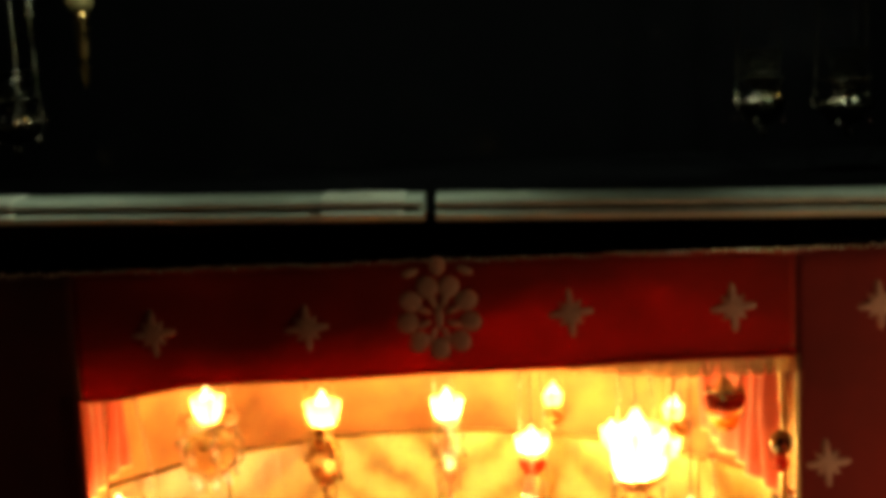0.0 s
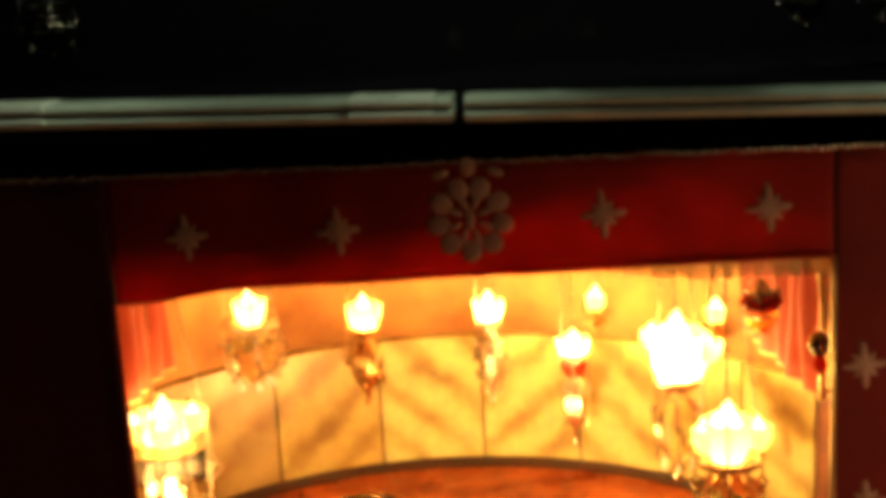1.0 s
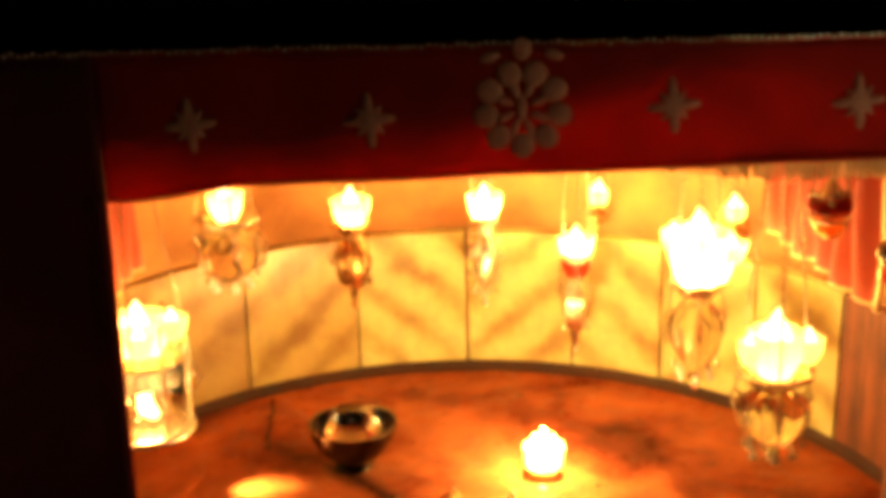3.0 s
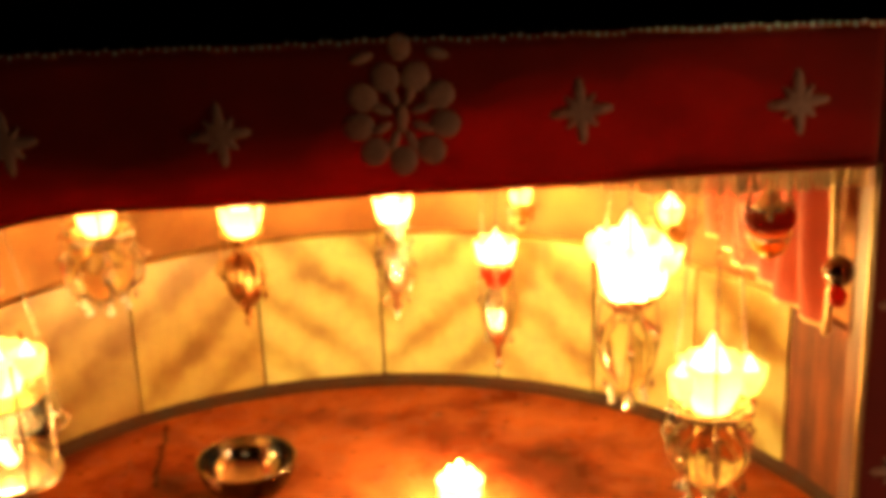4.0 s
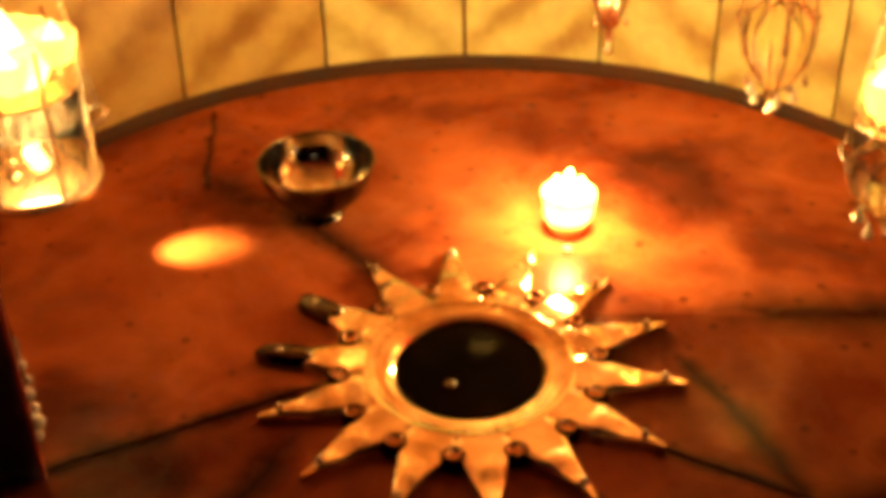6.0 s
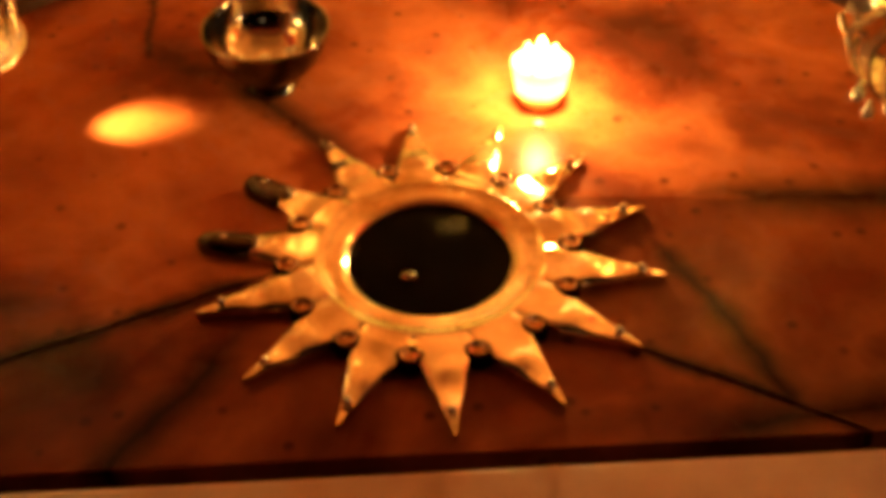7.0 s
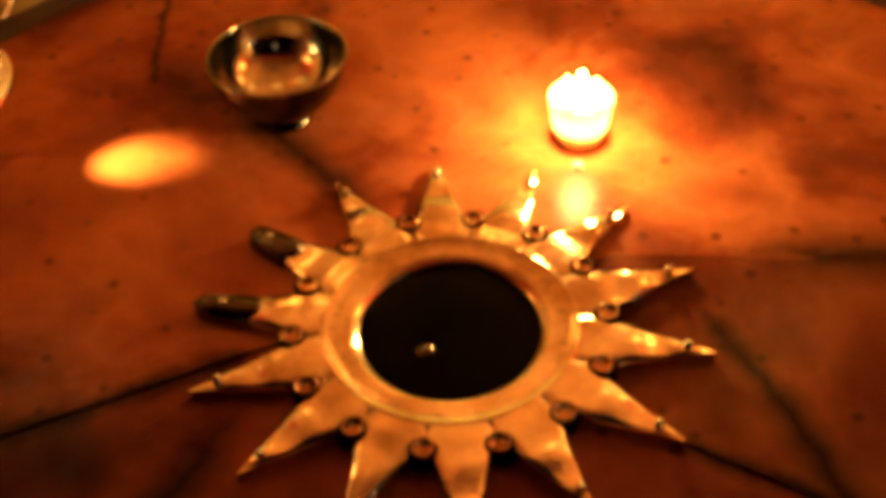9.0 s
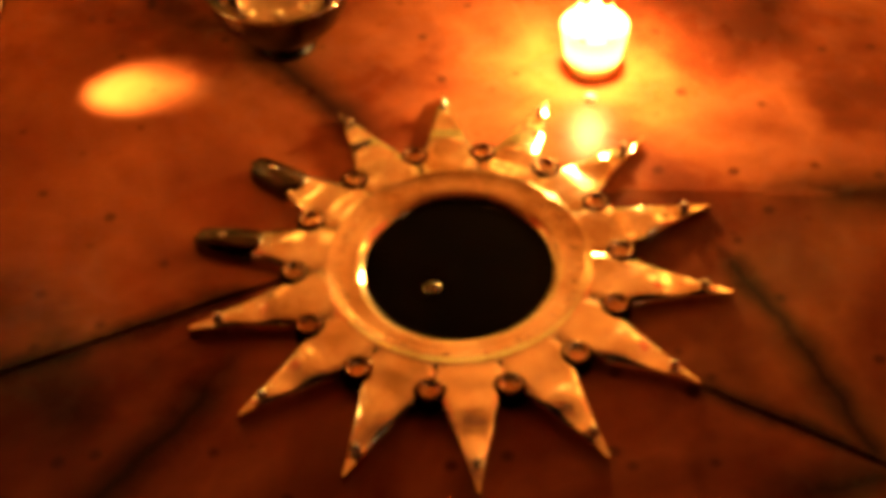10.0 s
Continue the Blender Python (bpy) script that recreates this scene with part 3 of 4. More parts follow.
def hanging_lamp(x, y, zb, zf, width, metal, cup_mat, label, flames=1, watts=2.0, cup_r=0.03, cup_h=0.06, turn=0.0, top=0.74,
                 drops=True, flame_h=0.05, glass_body=False, low=0.020, tint=None, side_cups=(), ear_size=1.0, bead_rows=0, crystal=False):
    """zb: lowest point; zf: middle of the flame; width: of the metal body."""
    root = empty("hanging_oil_lamp", (x, y, zb), turn)
    tagged(root, label, "oil lamp", "oil lamps hung in the niche")
    rim = zf - zb - 0.012
    base = rim - cup_h
    w, h = width / 2, max(0.05, base)
    knob = lathe([(0.0005, 0.0), (0.006, 0.003), (0.009, 0.010), (0.005, 0.018), (0.004, 0.022)], 12)
    part("finial", knob, metal, root, smooth=True)
    if glass_body:
        part("tray", lathe([(0.004, 0.020), (w * 0.75, 0.026), (w * 1.02, 0.040), (w, 0.052), (w * 0.8, 0.048), (0.004, 0.044)], 28), metal, root, "pale silver tray", True)
        gl = part("globe", lathe([(w * 0.8, 0.050), (w * 0.85, 0.10), (w * 0.88, base + 0.02), (w * 0.86, base + 0.03), (w * 0.80, 0.10), (w * 0.75, 0.052)], 28), M_GLASS, root, "clear glass cylinder", True)
        gl.visible_shadow = False
        # added opaque dish shades the floor from the light above it
        part("dish", lathe([(0.004, base - 0.012), (w * 0.7, base - 0.008), (w * 0.92, base + 0.006), (w * 0.90, base + 0.009), (w * 0.66, base - 0.003), (0.004, base - 0.006)], 28), metal, root, "silver dish added to keep lamplight off the floor", True)
        for k in range(3):
            a = 2 * math.pi * k / 3 + 0.9
            lo = part("flame", flame_mesh(0.032, 0.012), M_FLAME, root, "small low flame in the glass", True)
            lo.location = (w * 0.45 * math.cos(a), w * 0.45 * math.sin(a), 0.075)
            lo.visible_shadow = False
        for k in range(6):
            a = 2 * math.pi * k / 6
            part("rod", tube([(w * 0.93 * math.cos(a), w * 0.93 * math.sin(a), 0.045), (w * 0.93 * math.cos(a), w * 0.93 * math.sin(a), rim)], 0.003), metal, root, smooth=True)
    else:
        turned = [(0.004, 0.020), (w * 0.22, 0.024), (w * 0.16, 0.022 + h * 0.10), (w * 0.45, h * 0.26), (w * 0.85, h * 0.44), (w * 0.98, h * 0.60),
                  (w * 0.92, h * 0.70), (w * 0.55, h * 0.80), (w * 0.42, h * 0.86), (w * 0.70, h * 0.95), (w * 0.98, h + 0.004), (w * 0.94, h + 0.006), (w * 0.5, h * 0.96), (0.002, h * 0.92)]
        part("body", lathe(turned, 40, lobes=10, depth=0.09), M_GLASS if crystal else metal, root, "ribbed clear crystal body" if crystal else "", True)
        if crystal:
            for k in range(7):
                a = 2 * math.pi * k / 7 + 0.2
                rib = [(r * 1.06 * math.cos(a), r * 1.06 * math.sin(a), z) for r, z in turned[1:9]]
                part("rib", tube(rib, 0.0026), metal, root, "silver rib", True)
            part("collar", lathe([(w * 0.60, h * 0.90), (w * 0.99, h + 0.001), (w * 1.04, h + 0.005), (w * 0.99, h + 0.010), (w * 0.70, h * 0.965)], 32, lobes=10, depth=0.06), metal, root, "silver collar", True)
            for k in range(6):
                a = 2 * math.pi * k / 6 + 0.5
                part("pendant", drop(None, w * 0.62 * math.cos(a), w * 0.62 * math.sin(a), h * 0.20, 0.015), M_BEAD, root, "pale glass drop", True)
    cup = lathe([(0.002, base - 0.004), (cup_r * 0.55, base), (cup_r * 0.85, base + cup_h * 0.4), (cup_r, rim), (cup_r * 0.93, rim), (cup_r * 0.78, base + cup_h * 0.42), (cup_r * 0.45, base + 0.006), (0.002, base + 0.004)], 36, lobes=9 if cup_r > 0.04 else 6, depth=0.07)
    cup = part("cup", cup, cup_mat, root, "lit glass oil cup", True)
    cup.visible_shadow = False
    for k in range(flames):
        a = 2 * math.pi * k / max(1, flames) + 0.5
        d = cup_r * 0.45 if k else 0.0
        fh = flame_h * (0.62 if k else 1.0)
        f = part("flame", flame_mesh(fh, fh * 0.33), M_FLAME, root, "bright yellow-white oil flame", True)
        f.location = (d * math.cos(a), d * math.sin(a), rim - (0.75 * fh if k else 0.50 * fh))
        f.visible_shadow = False
    # side cups are added to widen and roughen the glare round the flames
    for sx, sy, sz, sr in side_cups:
        shell = lathe([(0.002, -0.030), (sr * 0.6, -0.026), (sr * 0.95, -0.008), (sr * 1.06, 0.012), (sr * 0.98, 0.012), (sr * 0.85, -0.008), (0.002, -0.024)], 20, lobes=6, depth=0.06)
        shell = part("side_cup", shell, cup_mat, root, "small lit glass cup added for the lamp's wide glare", True)
        shell.location = (sx, sy, rim + sz)
        shell.visible_shadow = False
        f = part("flame", flame_mesh(0.04, 0.014), M_FLAME, root, "bright yellow-white oil flame", True)
        f.location = (sx, sy, rim + sz - 0.012)
        f.visible_shadow = False
        part("side_arm", tube([(0, 0, base - 0.004), (sx * 0.5, sy * 0.5, base - 0.012), (sx, sy, base - 0.004), (sx, sy, rim + sz - 0.029)], 0.003), metal, root, smooth=True)
    for k in range(3):
        a = 2 * math.pi * k / 3 + 0.4
        ca, sa = math.cos(a), math.sin(a)
        at = h * 0.62
        ear = tube([(w * 0.85 * ca, w * 0.85 * sa, at - 0.012), (w * 1.15 * ca, w * 1.15 * sa, at - 0.008), (w * 1.28 * ca, w * 1.28 * sa, at + 0.006), (w * 1.15 * ca, w * 1.15 * sa, at + 0.018), (w * 1.0 * ca, w * 1.0 * sa, at + 0.012)], 0.0035 * ear_size)
        part("ear", ear, metal, root, smooth=True)
        end = (0.012 * ca, 0.012 * sa, top - zb)
        part("chain", chain((w * 1.15 * ca, w * 1.15 * sa, at + 0.018), end), metal, root)
        if drops:
            a2 = a + math.pi / 3
            part("pendant", drop(None, w * 0.9 * math.cos(a2), w * 0.9 * math.sin(a2), h * 0.34, 0.013), metal, root, smooth=True)
    if ear_size > 1.2:
        for k in range(5):
            a = 2 * math.pi * k / 5 - 0.3
            ca, sa = math.cos(a), math.sin(a)
            leaf = tube([(w * 0.5 * ca, w * 0.5 * sa, h * 0.30), (w * 1.05 * ca, w * 1.05 * sa, h * 0.42), (w * 1.18 * ca, w * 1.18 * sa, h * 0.70), (w * 0.95 * ca, w * 0.95 * sa, h * 0.86), (w * 0.78 * ca, w * 0.78 * sa, h * 0.74)], 0.0048, sides=8)
            part("scroll", leaf, metal, root, "bright silver scroll", True)
    for row in range(bead_rows):
        zr, rr = h * (0.22 + 0.78 * row / max(1, bead_rows - 1)), w * (0.55 + 0.75 * math.sin(math.pi * (row + 0.7) / (bead_rows + 0.6)))
        for k in range(7):
            a = 2 * math.pi * (k + 0.5 * (row % 2)) / 7
            part("bead", drop(None, rr * math.cos(a), rr * math.sin(a), zr, 0.011), metal, root, smooth=True)
    part("ceiling_cap", lathe([(0.02, top - zb - 0.01), (0.022, top - zb), (0.010, top - zb + 0.012), (0.003, top - zb + 0.08)], 14), metal, root, smooth=True)
    if watts:
        lamp_light("oil_light", (x, y, zb + base + low), watts, tint or FLAME, 0.012)
    return root


SILVER = "silver hanging oil lamp with glowing glass cup and three chains"
hanging_lamp(-0.525, 0.22, 0.095, 0.350, 0.160, M_SILVER, M_MILK, "large silver and glass oil lamp with several bright flames", 4, 1.8, 0.050, 0.075, 10, glass_body=True, flame_h=0.06,
             side_cups=((0.056, -0.02, -0.008, 0.024), (-0.052, -0.03, -0.018, 0.024), (0.004, -0.058, -0.022, 0.022)))
hanging_lamp(-0.410, 0.46, 0.285, 0.490, 0.115, M_SILVER, M_MILK, "bright crystal and silver oil lamp with scrolled ears", 1, 0.9, 0.032, 0.05, 25, ear_size=1.6, crystal=True)
hanging_lamp(-0.195, 0.53, 0.230, 0.455, 0.070, M_BRASS, M_MILK, "slim brass-toned oil lamp with glowing glass cup", 1, 1.0, 0.036, 0.05, 60, low=0.010)
hanging_lamp(0.050, 0.62, 0.193, 0.430, 0.052, M_SILVER, M_MILK, "slender silver filigree oil lamp with glowing cup", 1, 2.5, 0.034, 0.045, 40, bead_rows=5, low=0.010)
hanging_lamp(0.222, 0.585, 0.108, 0.355, 0.058, M_SILVER, M_MILK, "silver oil lamp with a ruby glass stem cup", 2, 2.5, 0.034, 0.045, 5, low=0.010)
hanging_lamp(0.415, 0.38, 0.115, 0.425, 0.095, M_SILVER, M_MILK, "tall crystal and silver oil lamp with a very bright wide cup", 3, 6.4, 0.054, 0.095, 0, flame_h=0.09, low=0.016, crystal=True, side_cups=((0.058, 0.01, -0.035, 0.026), (-0.045, 0.0, -0.008, 0.020), (0.03, -0.03, -0.055, 0.022)))
hanging_lamp(0.470, 0.03, 0.150, 0.378, 0.110, M_SILVER, M_MILK, "ribbed crystal oil lamp with pale pendants and bright flame", 3, 0.9, 0.042, 0.07, 0, flame_h=0.075, low=0.012, crystal=True, side_cups=((0.048, 0.0, -0.022, 0.022), (-0.040, -0.01, -0.022, 0.018)))
hanging_lamp(0.27, 0.66, 0.33, 0.425, 0.040, M_BRASS, M_MILK, "small brass oil lamp high by the wall", 1, 0.5, 0.02, 0.035, 0, drops=False)
hanging_lamp(0.50, 0.50, 0.34, 0.435, 0.045, M_BRASS, M_MILK, "small brass oil lamp high by the wall", 1, 0.5, 0.02, 0.035, 0, drops=False)


def ruby_lamp(x, y, z, label):
    """Unlit: z is the middle of the ruby bowl."""
    root = tagged(empty("hanging_oil_lamp", (x, y, z)), label, "oil lamp", "oil lamps hung in the niche")
    part("bowl", lathe([(0.008, -0.016), (0.022, -0.013), (0.031, -0.003), (0.030, 0.007), (0.020, 0.013), (0.017, 0.012), (0.026, 0.006), (0.027, -0.002), (0.018, -0.010), (0.002, -0.013)], 24, lobes=8, depth=0.05), M_RUBY, root, "dark ruby glass bowl", True)
    cup = part("cup", lathe([(0.0270, -0.014), (0.0275, -0.018), (0.024, -0.030), (0.017, -0.042), (0.006, -0.048), (0.002, -0.046), (0.015, -0.040), (0.022, -0.030), (0.0250, -0.018)], 24), M_OIL, root, "clear amber glass cup under the bowl", True)
    cup.visible_shadow = False
    part("collar", lathe([(0.0272, -0.015), (0.0290, -0.0175), (0.0280, -0.020), (0.0262, -0.019)], 24), M_SILVER, root, "bright silver collar", True)
    part("cap", lathe([(0.020, 0.013), (0.021, 0.017), (0.012, 0.024), (0.009, 0.033), (0.004, 0.038), (0.0005, 0.039)], 20, lobes=6, depth=0.12), M_SILVER, root, "bright silver cap", True)
    for k in range(3):
        a = 2 * math.pi * k / 3 + 0.3
        part("leaf", drop(None, 0.029 * math.cos(a), 0.029 * math.sin(a), 0.018, 0.013), M_SILVER, root, smooth=True)
        part("chain", chain((0.028 * math.cos(a), 0.028 * math.sin(a), 0.012), (0.008 * math.cos(a), 0.008 * math.sin(a), 0.742 - z)), M_SILVER, root)
    return root


def ball_lamp(x, y, z, label):
    """Unlit: a round dark body with a small ball under it."""
    root = tagged(empty("hanging_oil_lamp", (x, y, z)), label, "oil lamp", "oil lamps hung in the niche")
    part("body", lathe([(0.003, -0.019), (0.011, -0.016), (0.018, -0.006), (0.0195, 0.002), (0.016, 0.012), (0.009, 0.018), (0.004, 0.021)], 24, lobes=8, depth=0.04), M_TARNISH, root, "tarnished round body", True)
    part("finial", lathe([(0.0005, -0.046), (0.008, -0.043), (0.0125, -0.034), (0.011, -0.026), (0.005, -0.020), (0.003, -0.018)], 18), M_RUBY, root, "dark ruby ball under the body", True)
    part("ring", tube([(0.006 * math.cos(t), 0, 0.026 + 0.006 * math.sin(t)) for t in np.linspace(0, 2 * math.pi, 13)], 0.0013), M_SILVER, root, smooth=True)
    part("chain", chain((0, 0, 0.031), (0, 0, 0.742 - z)), M_SILVER, root)
    return root


ruby_lamp(0.513, -0.050, 0.582, "dark ruby glass oil lamp with silver cap, unlit")
ball_lamp(0.600, -0.050, 0.512, "small round tarnished oil lamp, unlit")
# three lamps added out of view to brighten the slab's edge
for lx, lw in ((-0.50, 2.6), (0.10, 6.5), (0.62, 7.5)):
    above = hanging_lamp(lx, -0.262, 1.42, 1.62, 0.09, M_SILVER, M_MILK, "unseen silver oil lamp added to light the altar edge", 1, lw, 0.032, 0.05, 15, top=2.58, low=0.07, tint=(0.80, 1.0, 0.70))
    tagged(above, group="oil lamps hung over the altar")
# ruby stem cup of the lamp by the back wall
ruby = empty("ruby_glass_cup", (0.222, 0.585, 0.262))
tagged(ruby, "ruby red glass cup set in a silver oil lamp", "glass cup")
c = part("cup", lathe([(0.002, 0.0), (0.018, 0.003), (0.026, 0.02), (0.028, 0.048), (0.025, 0.048), (0.022, 0.02), (0.002, 0.006)], 20), M_RUBY, ruby, smooth=True)
c.visible_shadow = False

lamp_light("low_flames_light", (-0.525, 0.22, 0.175), 2.9, FLAME, 0.012)

# spot added beside the large lamp to make the bright patch on the floor
beam = bpy.data.lights.new("floor_patch_spot", "SPOT")
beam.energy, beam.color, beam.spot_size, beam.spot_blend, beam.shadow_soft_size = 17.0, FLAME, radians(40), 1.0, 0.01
beam_ob = new("floor_patch_spot", beam)
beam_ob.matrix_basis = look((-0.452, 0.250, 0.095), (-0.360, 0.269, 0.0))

# votive light on the floor
votive = empty("votive_light", (0.142, 0.300, -0.004))
tagged(votive, "low clear glass votive light burning on the marble floor", "votive light")
g = part("glass", lathe([(0.002, 0.0), (0.025, 0.001), (0.029, 0.010), (0.032, 0.030), (0.036, 0.056), (0.034, 0.056), (0.030, 0.030), (0.026, 0.012), (0.002, 0.006)], 28), M_MILK, votive, "glowing rounded glass", True)
g.visible_shadow = False
part("oil", lathe([(0.002, 0.008), (0.024, 0.014), (0.027, 0.026), (0.002, 0.027)], 24), M_AMBER, votive, "amber lamp oil", True)
for dx, dy, fh in ((0, 0, 0.058), (0.017, 0.004, 0.044), (-0.016, 0.006, 0.046), (0.002, -0.015, 0.040)):
    f = part("flame", flame_mesh(fh, fh * 0.27), M_FLAME, votive, "bright yellow-white flame", True)
    f.location = (dx, dy, 0.034)
    f.visible_shadow = False
lamp_light("votive_flame_light", (0.142, 0.300, 0.088), 9.0, FLAME, 0.015)

# silver bowl on the floor
bowl = empty("silver_bowl", (-0.193, 0.345, -0.004))
tagged(bowl, "dark tarnished silver open bowl standing on the marble floor", "bowl")
part("bowl_shell", lathe([(0.022, 0.010), (0.032, 0.015), (0.052, 0.030), (0.068, 0.050), (0.076, 0.070), (0.0785, 0.084)], 48), M_DULL, bowl, smooth=True)
part("bowl_lining", lathe([(0.0755, 0.084), (0.073, 0.070), (0.065, 0.052), (0.050, 0.035), (0.030, 0.024), (0.0005, 0.020)], 48), M_POLISH, bowl, "brighter hollow inside of the bowl", True)
part("rim", lathe([(0.0785, 0.0835), (0.0800, 0.0855), (0.0790, 0.0878), (0.0770, 0.0882), (0.0755, 0.0865), (0.0755, 0.0835)], 48), M_TARNISH, bowl, "rounded silver rim", True)
part("foot", lathe([(0.002, 0.0), (0.032, 0.0), (0.034, 0.005), (0.027, 0.011), (0.002, 0.012)], 32), M_DULL, bowl, smooth=True)

# small stud by the star
stud_ob = part("floor_stud", lathe([(0.0062, 0.0), (0.0062, 0.002), (0.0050, 0.0046), (0.0026, 0.0060), (0.0003, 0.0064)], 16), M_BEAD, smooth=True)
stud_ob.location = (0.137, 0.246, -0.004)
tagged(stud_ob, "small shiny silver stud on the marble beside the star", "stud")

# ---- the silver star ----
PHI = -8.0
star = empty("silver_star", (0.003, 0, -0.002), PHI)
tagged(star, "fourteen-pointed worn silver star set round a dark hole in the floor", "star")
ring = lathe([(0.0870, -0.027), (0.0870, 0.0055), (0.0876, 0.0062), (0.0945, 0.0106), (0.0965, 0.0114), (0.104, 0.0116), (0.119, 0.0125), (0.1200, 0.0134), (0.1220, 0.0136), (0.1240, 0.0120), (0.132, 0.0100), (0.132, -0.008)], 96)
part("ring", ring, M_STAR, star, "worn silver ring with a rounded lip", True)
TIP = 0.250
rs = random.Random(12)
for k in range(14):
    a = 2 * math.pi * k / 14
    bm = bmesh.new()
    ln = TIP + rs.uniform(-0.003, 0.003)
    half = math.pi / 14
    base_r, n = 0.139, 12
    rows3 = []
    valley = base_r * math.cos(half)
    for i in range(-3, n + 1):
        if i < 0:
            r0 = 0.121 + (valley - 0.121) * (i + 3) / 3
            wid, edge, ridge = r0 * math.tan(half), 0.0126, 0.0128
        else:
            s = i / n
            r0 = valley + (ln - valley) * s
            wid = valley * math.tan(half) * (1 - s) ** 1.06 + 0.0009
            edge = 0.0126 - 0.0045 * s
            ridge = edge + 0.0016 * math.sin(math.pi * min(1.0, s * 1.15)) + 0.0010 * math.sin(s * 11 + k * 1.3) * (1 - s)
        line = []
        if i > 1:
            wave = 0.0028 * math.sin(r0 * (120 + 40 * math.sin(k * 1.7)) + k * 2.4) * min(1.0, (n - i) / 3)
        else:
            wave = 0.0
        for c in range(9):
            u = (-1, -0.86, -0.6, -0.3, 0, 0.3, 0.6, 0.86, 1)[c]
            crest = max(0.0, 1 - abs(u - 0.15 * math.sin(k * 2.1))) if abs(u) < 0.99 else 0.0
            line.append(bm.verts.new((r0, u * wid, edge - (0.0022 if abs(u) > 0.99 else 0) + (ridge - edge) * crest + wave * (1 + 0.5 * u * math.sin(k * 3.1)) * (1 - 0.9 * u * u))))
        rows3.append([bm.verts.new((r0, -wid, -0.009))] + line + [bm.verts.new((r0, wid, -0.009))])
    for p, q in zip(rows3, rows3[1:]):
        for j in range(10):
            bm.faces.new((p[j], q[j], q[j + 1], p[j + 1]))
    bm.faces.new(rows3[0]), bm.faces.new(rows3[-1])
    ray = part("ray", bm, M_STAR, star, smooth=True)
    if 6 <= k <= 7:
        # dark tip sheath on the rays towards the vessel
        sheath = bmesh.new()
        loops = []
        for i in range(11):
            s = 0.40 + 0.62 * i / 10
            r0 = valley + (ln - valley) * s
            bulge = math.sqrt(max(0.02, 1 - (2 * i / 10 - 1) ** 4))
            w0 = (valley * math.tan(half) * max(0.0, 1 - s) * 0.35 + 0.0135) * bulge
            z0 = 0.0090 + 0.0040 * bulge
            loops.append([sheath.verts.new(p3) for p3 in ((r0, -w0, -0.008), (r0, -w0, z0 - 0.004), (r0, -w0 * 0.5, z0 + 0.0042 * bulge), (r0, w0 * 0.5, z0 + 0.0042 * bulge), (r0, w0, z0 - 0.004), (r0, w0, -0.008))])
        for p, q in zip(loops, loops[1:]):
            for j in range(5):
                sheath.faces.new((p[j], q[j], q[j + 1], p[j + 1]))
        sheath.faces.new(loops[0]), sheath.faces.new(loops[-1])
        sheath = part("ray_tip", sheath, M_DULL, star, "dark ray tip", True)
        sheath.data.set_sharp_from_angle(angle=radians(50))
        sheath.rotation_euler = (0, 0, a)
    ray.data.set_sharp_from_angle(angle=radians(50))
    ray.rotation_euler = (0, 0, a)
    stud = lathe([(0.0112, -0.008), (0.0114, 0.0125), (0.0109, 0.0146), (0.0096, 0.0154), (0.0084, 0.0144), (0.0076, 0.0105), (0.0050, 0.0100), (0.0003, 0.0104)], 20)
    st = part("rivet", stud, M_RIVET, star, "brown copper eyelet", True)
    st.location = (0.151 * math.cos(a + half), 0.151 * math.sin(a + half), 0)
    # black disc stands in for the dark shade round each rivet
    seat = part("rivet_shade", lathe([(0.0142, -0.008), (0.0142, 0.0120), (0.0136, 0.0127), (0.0100, 0.0128)], 20), M_DARK, star, "black disc painted as the shade round the rivet", True)
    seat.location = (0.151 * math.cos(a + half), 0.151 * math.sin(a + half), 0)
    tipstud = lathe([(0.0046, 0.004), (0.0046, 0.0155), (0.0034, 0.0180), (0.0003, 0.0188)], 12)
    ts = part("tip_stud", tipstud, M_SILVER, star, smooth=True)
    ts.location = (0.224 * math.cos(a), 0.224 * math.sin(a), 0)
bm = bmesh.new()
for k in range(84):
    if rs.random() < 0.45:
        continue
    a = 2 * math.pi * k / 84
    m4 = Matrix.Rotation(a + rs.uniform(-0.015, 0.015), 4, "Z") @ Matrix.Translation((0.110 + rs.uniform(-0.002, 0.002), 0, 0.0118)) @ Matrix.Rotation(rs.choice((0, 0, 0.5, -0.5, 1.57)), 4, "Z")
    hgt = rs.uniform(0.004, 0.009)
    r = bmesh.ops.create_cube(bm, size=1.0)
    for v in r["verts"]:
        v.co = m4 @ Vector((v.co.x * hgt, v.co.y * 0.0017, v.co.z * 0.0018))
tagged(part("inscription", bm, M_STAR, star, "worn engraved strokes round the ring"), kind="stuff")
# disc added in place of a blurry pale speck
coin = lathe([(0.0005, 0.0), (0.0085, 0.0), (0.009, 0.001), (0.0085, 0.002), (0.0005, 0.0022)], 20)
coin = part("coin", coin, M_DULL, smooth=True)
coin.location = (-0.020, -0.028, 0.0036)
tagged(coin, "small dull disc added for a speck in the dark hole", "coin")

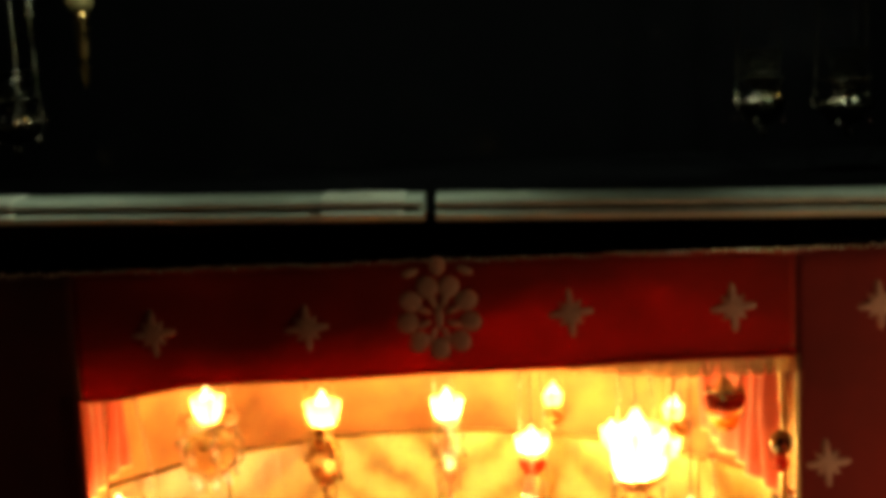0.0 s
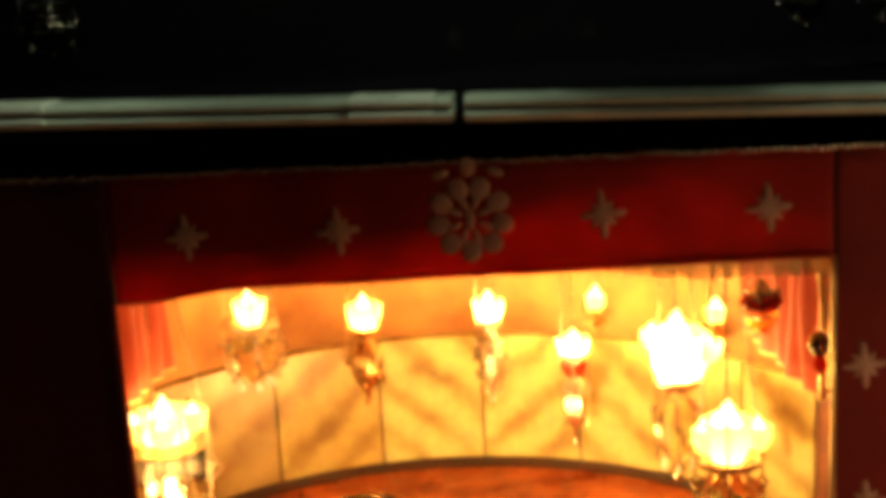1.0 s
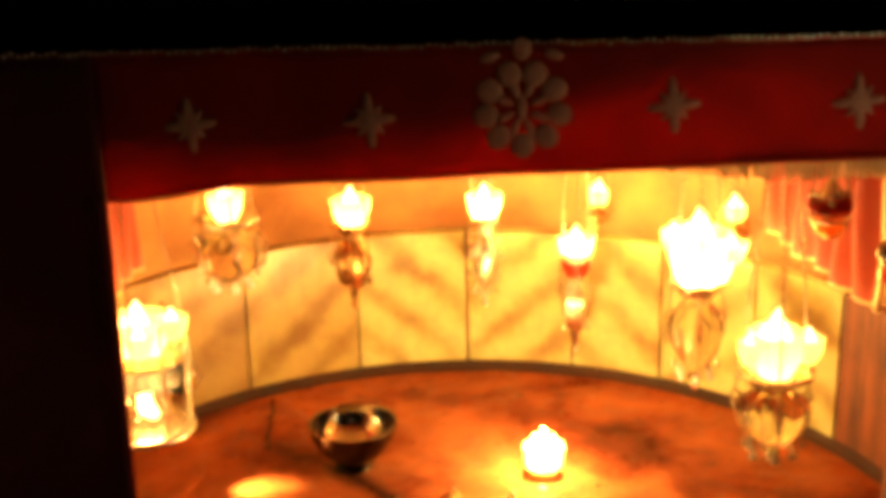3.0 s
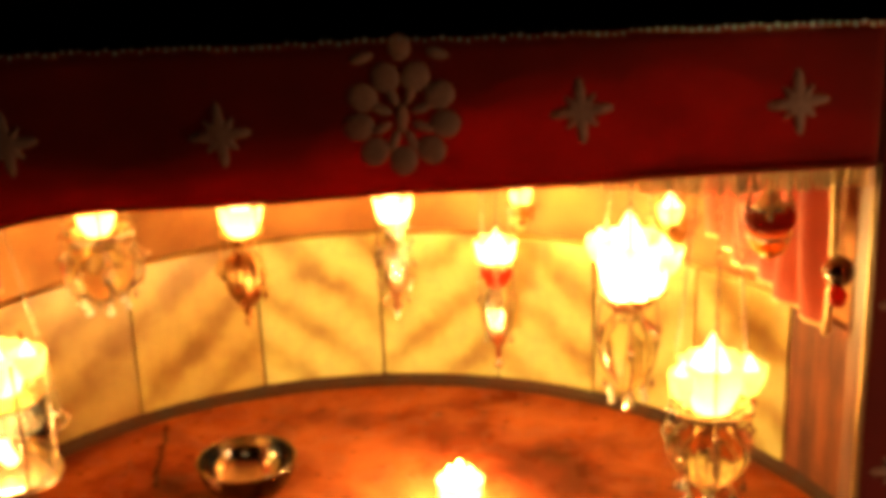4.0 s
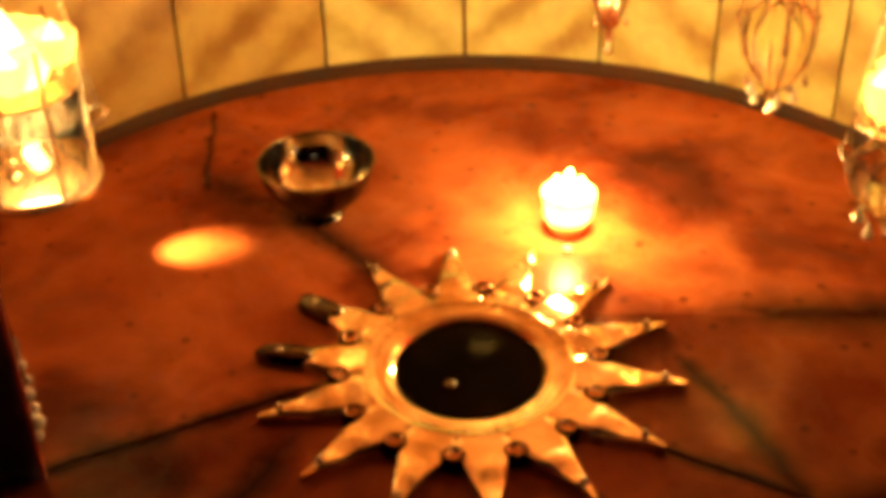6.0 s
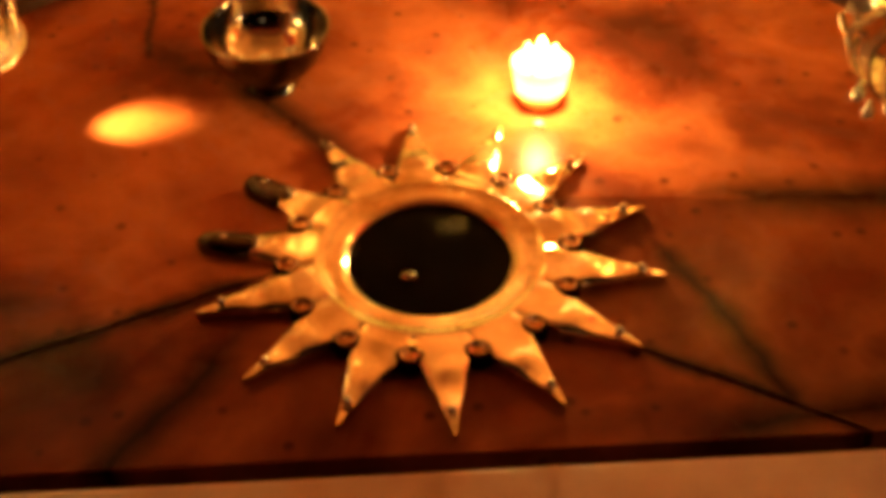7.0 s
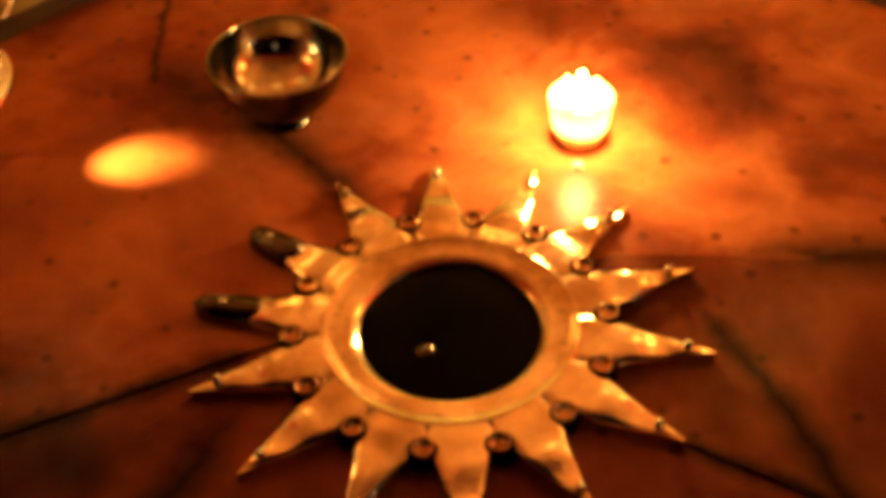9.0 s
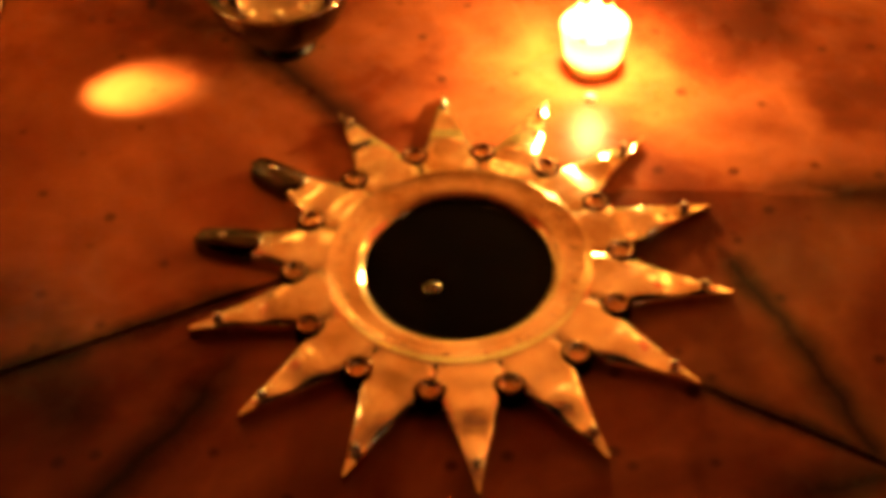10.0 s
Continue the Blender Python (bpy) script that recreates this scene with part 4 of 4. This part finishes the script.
# ---- hangings inside the opening ----
def side_hanging(x0, y0, x1, y1, z0, z1, label):
    """A pleated cloth from (x0, y0) at the opening to (x1, y1) inside."""
    def at(i, j):
        s = i / 32
        return (x0 + (x1 - x0) * s + 0.010 * math.sin(i * 1.1) + 0.005 * math.sin(i * 0.5 + j * 0.6), y0 + (y1 - y0) * s, z0 + (z1 - z0) * j / 8)

    bm = bmesh.new()
    grid = [[bm.verts.new(at(i, j)) for j in range(9)] for i in range(33)]
    for p, q in zip(grid, grid[1:]):
        for j in range(8):
            bm.faces.new((p[j], q[j], q[j + 1], p[j + 1]))
    root = empty("side_hanging", (0, 0, 0))
    ob = part("cloth", bm, M_ORANGE, root, smooth=True)
    ob.modifiers.new("thick", "SOLIDIFY").thickness = 0.003
    part("hem", tube([at(i, 0) for i in range(33)], 0.004), M_GOLD, root, "dull gold hem", True)
    part("edge_braid", tube([at(0, j) for j in range(9)], 0.005), M_GOLD, root, "dull gold edge braid", True)
    return tagged(root, label, "hanging")


side_hanging(0.618, 0.045, 0.555, 0.45, 0.39, 0.70, "orange-red pleated cloth hanging inside the niche opening")
side_hanging(-0.575, 0.06, -0.56, 0.40, 0.37, 0.70, "orange-red pleated cloth hanging inside the niche opening")

# ---- unlit lamps hung above the altar ----
for ux, uz, uw, words in ((0.738, 0.963, 0.085, "unlit silver oil lamp hung above the altar"), (0.606, 0.968, 0.070, "small unlit silver oil lamp hung above the altar"),
                          (-0.612, 0.984, 0.085, "unlit silver oil lamp hung above the altar")):
    dark_lamp = hanging_lamp(ux, 0.12, uz, uz + 0.155, uw, M_TARNISH, M_GLASS, words, 0, 0, 0.030, 0.05, 35, top=2.58)
    tagged(dark_lamp, group="oil lamps hung over the altar")
pendant = empty("hanging_candle", (-0.490, 0.12, 1.092))
tagged(pendant, "tapered brown candle hung in a brass collar above the altar", "candle")
part("candle", lathe([(0.0006, 0.0), (0.005, 0.012), (0.009, 0.05), (0.011, 0.11), (0.0115, 0.135), (0.001, 0.137)], 16), M_BRASS, pendant, "honey-brown tapered candle", True)
part("collar", lathe([(0.011, 0.125), (0.020, 0.132), (0.024, 0.150), (0.016, 0.172), (0.006, 0.185), (0.001, 0.186)], 18), M_GOLD, pendant, "bright brass collar", True)
part("chain", chain((0, 0, 0.185), (0, 0, 1.488)), M_BRASS, pendant)

# hanging lamp added above and behind the viewer as a weak fill
lamp = empty("added_fill_lamp", (0.5, -3.2, 1.9))
tagged(lamp, "unseen brass globe lamp added as a weak fill light", "ceiling lamp")
gl = part("globe", lathe([(0.002, 0.0), (0.06, 0.02), (0.09, 0.08), (0.08, 0.15), (0.04, 0.19), (0.036, 0.19), (0.075, 0.15), (0.084, 0.08), (0.002, 0.006)], 24), M_MILK, lamp, smooth=True)
gl.visible_shadow = False
part("cap", lathe([(0.045, 0.185), (0.05, 0.20), (0.01, 0.24), (0.006, 0.70)], 16), M_BRASS, lamp, smooth=True)
lamp_light("added_fill_light", (0.5, -3.2, 2.0), 0.8, (1.0, 0.80, 0.60), 0.05)


# standing lamp added out of view to brighten the cloth's east side
stand = empty("added_lamp_stand", (1.15, -0.62, -0.008))
tagged(stand, "unseen low brass lamp stand added to light the altar cloth", "lamp stand")
part("stem", lathe([(0.001, 0.0), (0.10, 0.0), (0.10, 0.012), (0.03, 0.03), (0.016, 0.10), (0.026, 0.17), (0.014, 0.23), (0.014, 0.30), (0.055, 0.340), (0.001, 0.343)], 20), M_BRASS, stand, smooth=True)
f = part("flame", flame_mesh(0.05, 0.013), M_FLAME, stand, "bright yellow flame", True)
f.location = (0, 0, 0.345)
f.visible_shadow = False
lamp_light("added_stand_light", (1.15, -0.62, 0.385), 4.0, (1.0, 0.55, 0.26), 0.03)
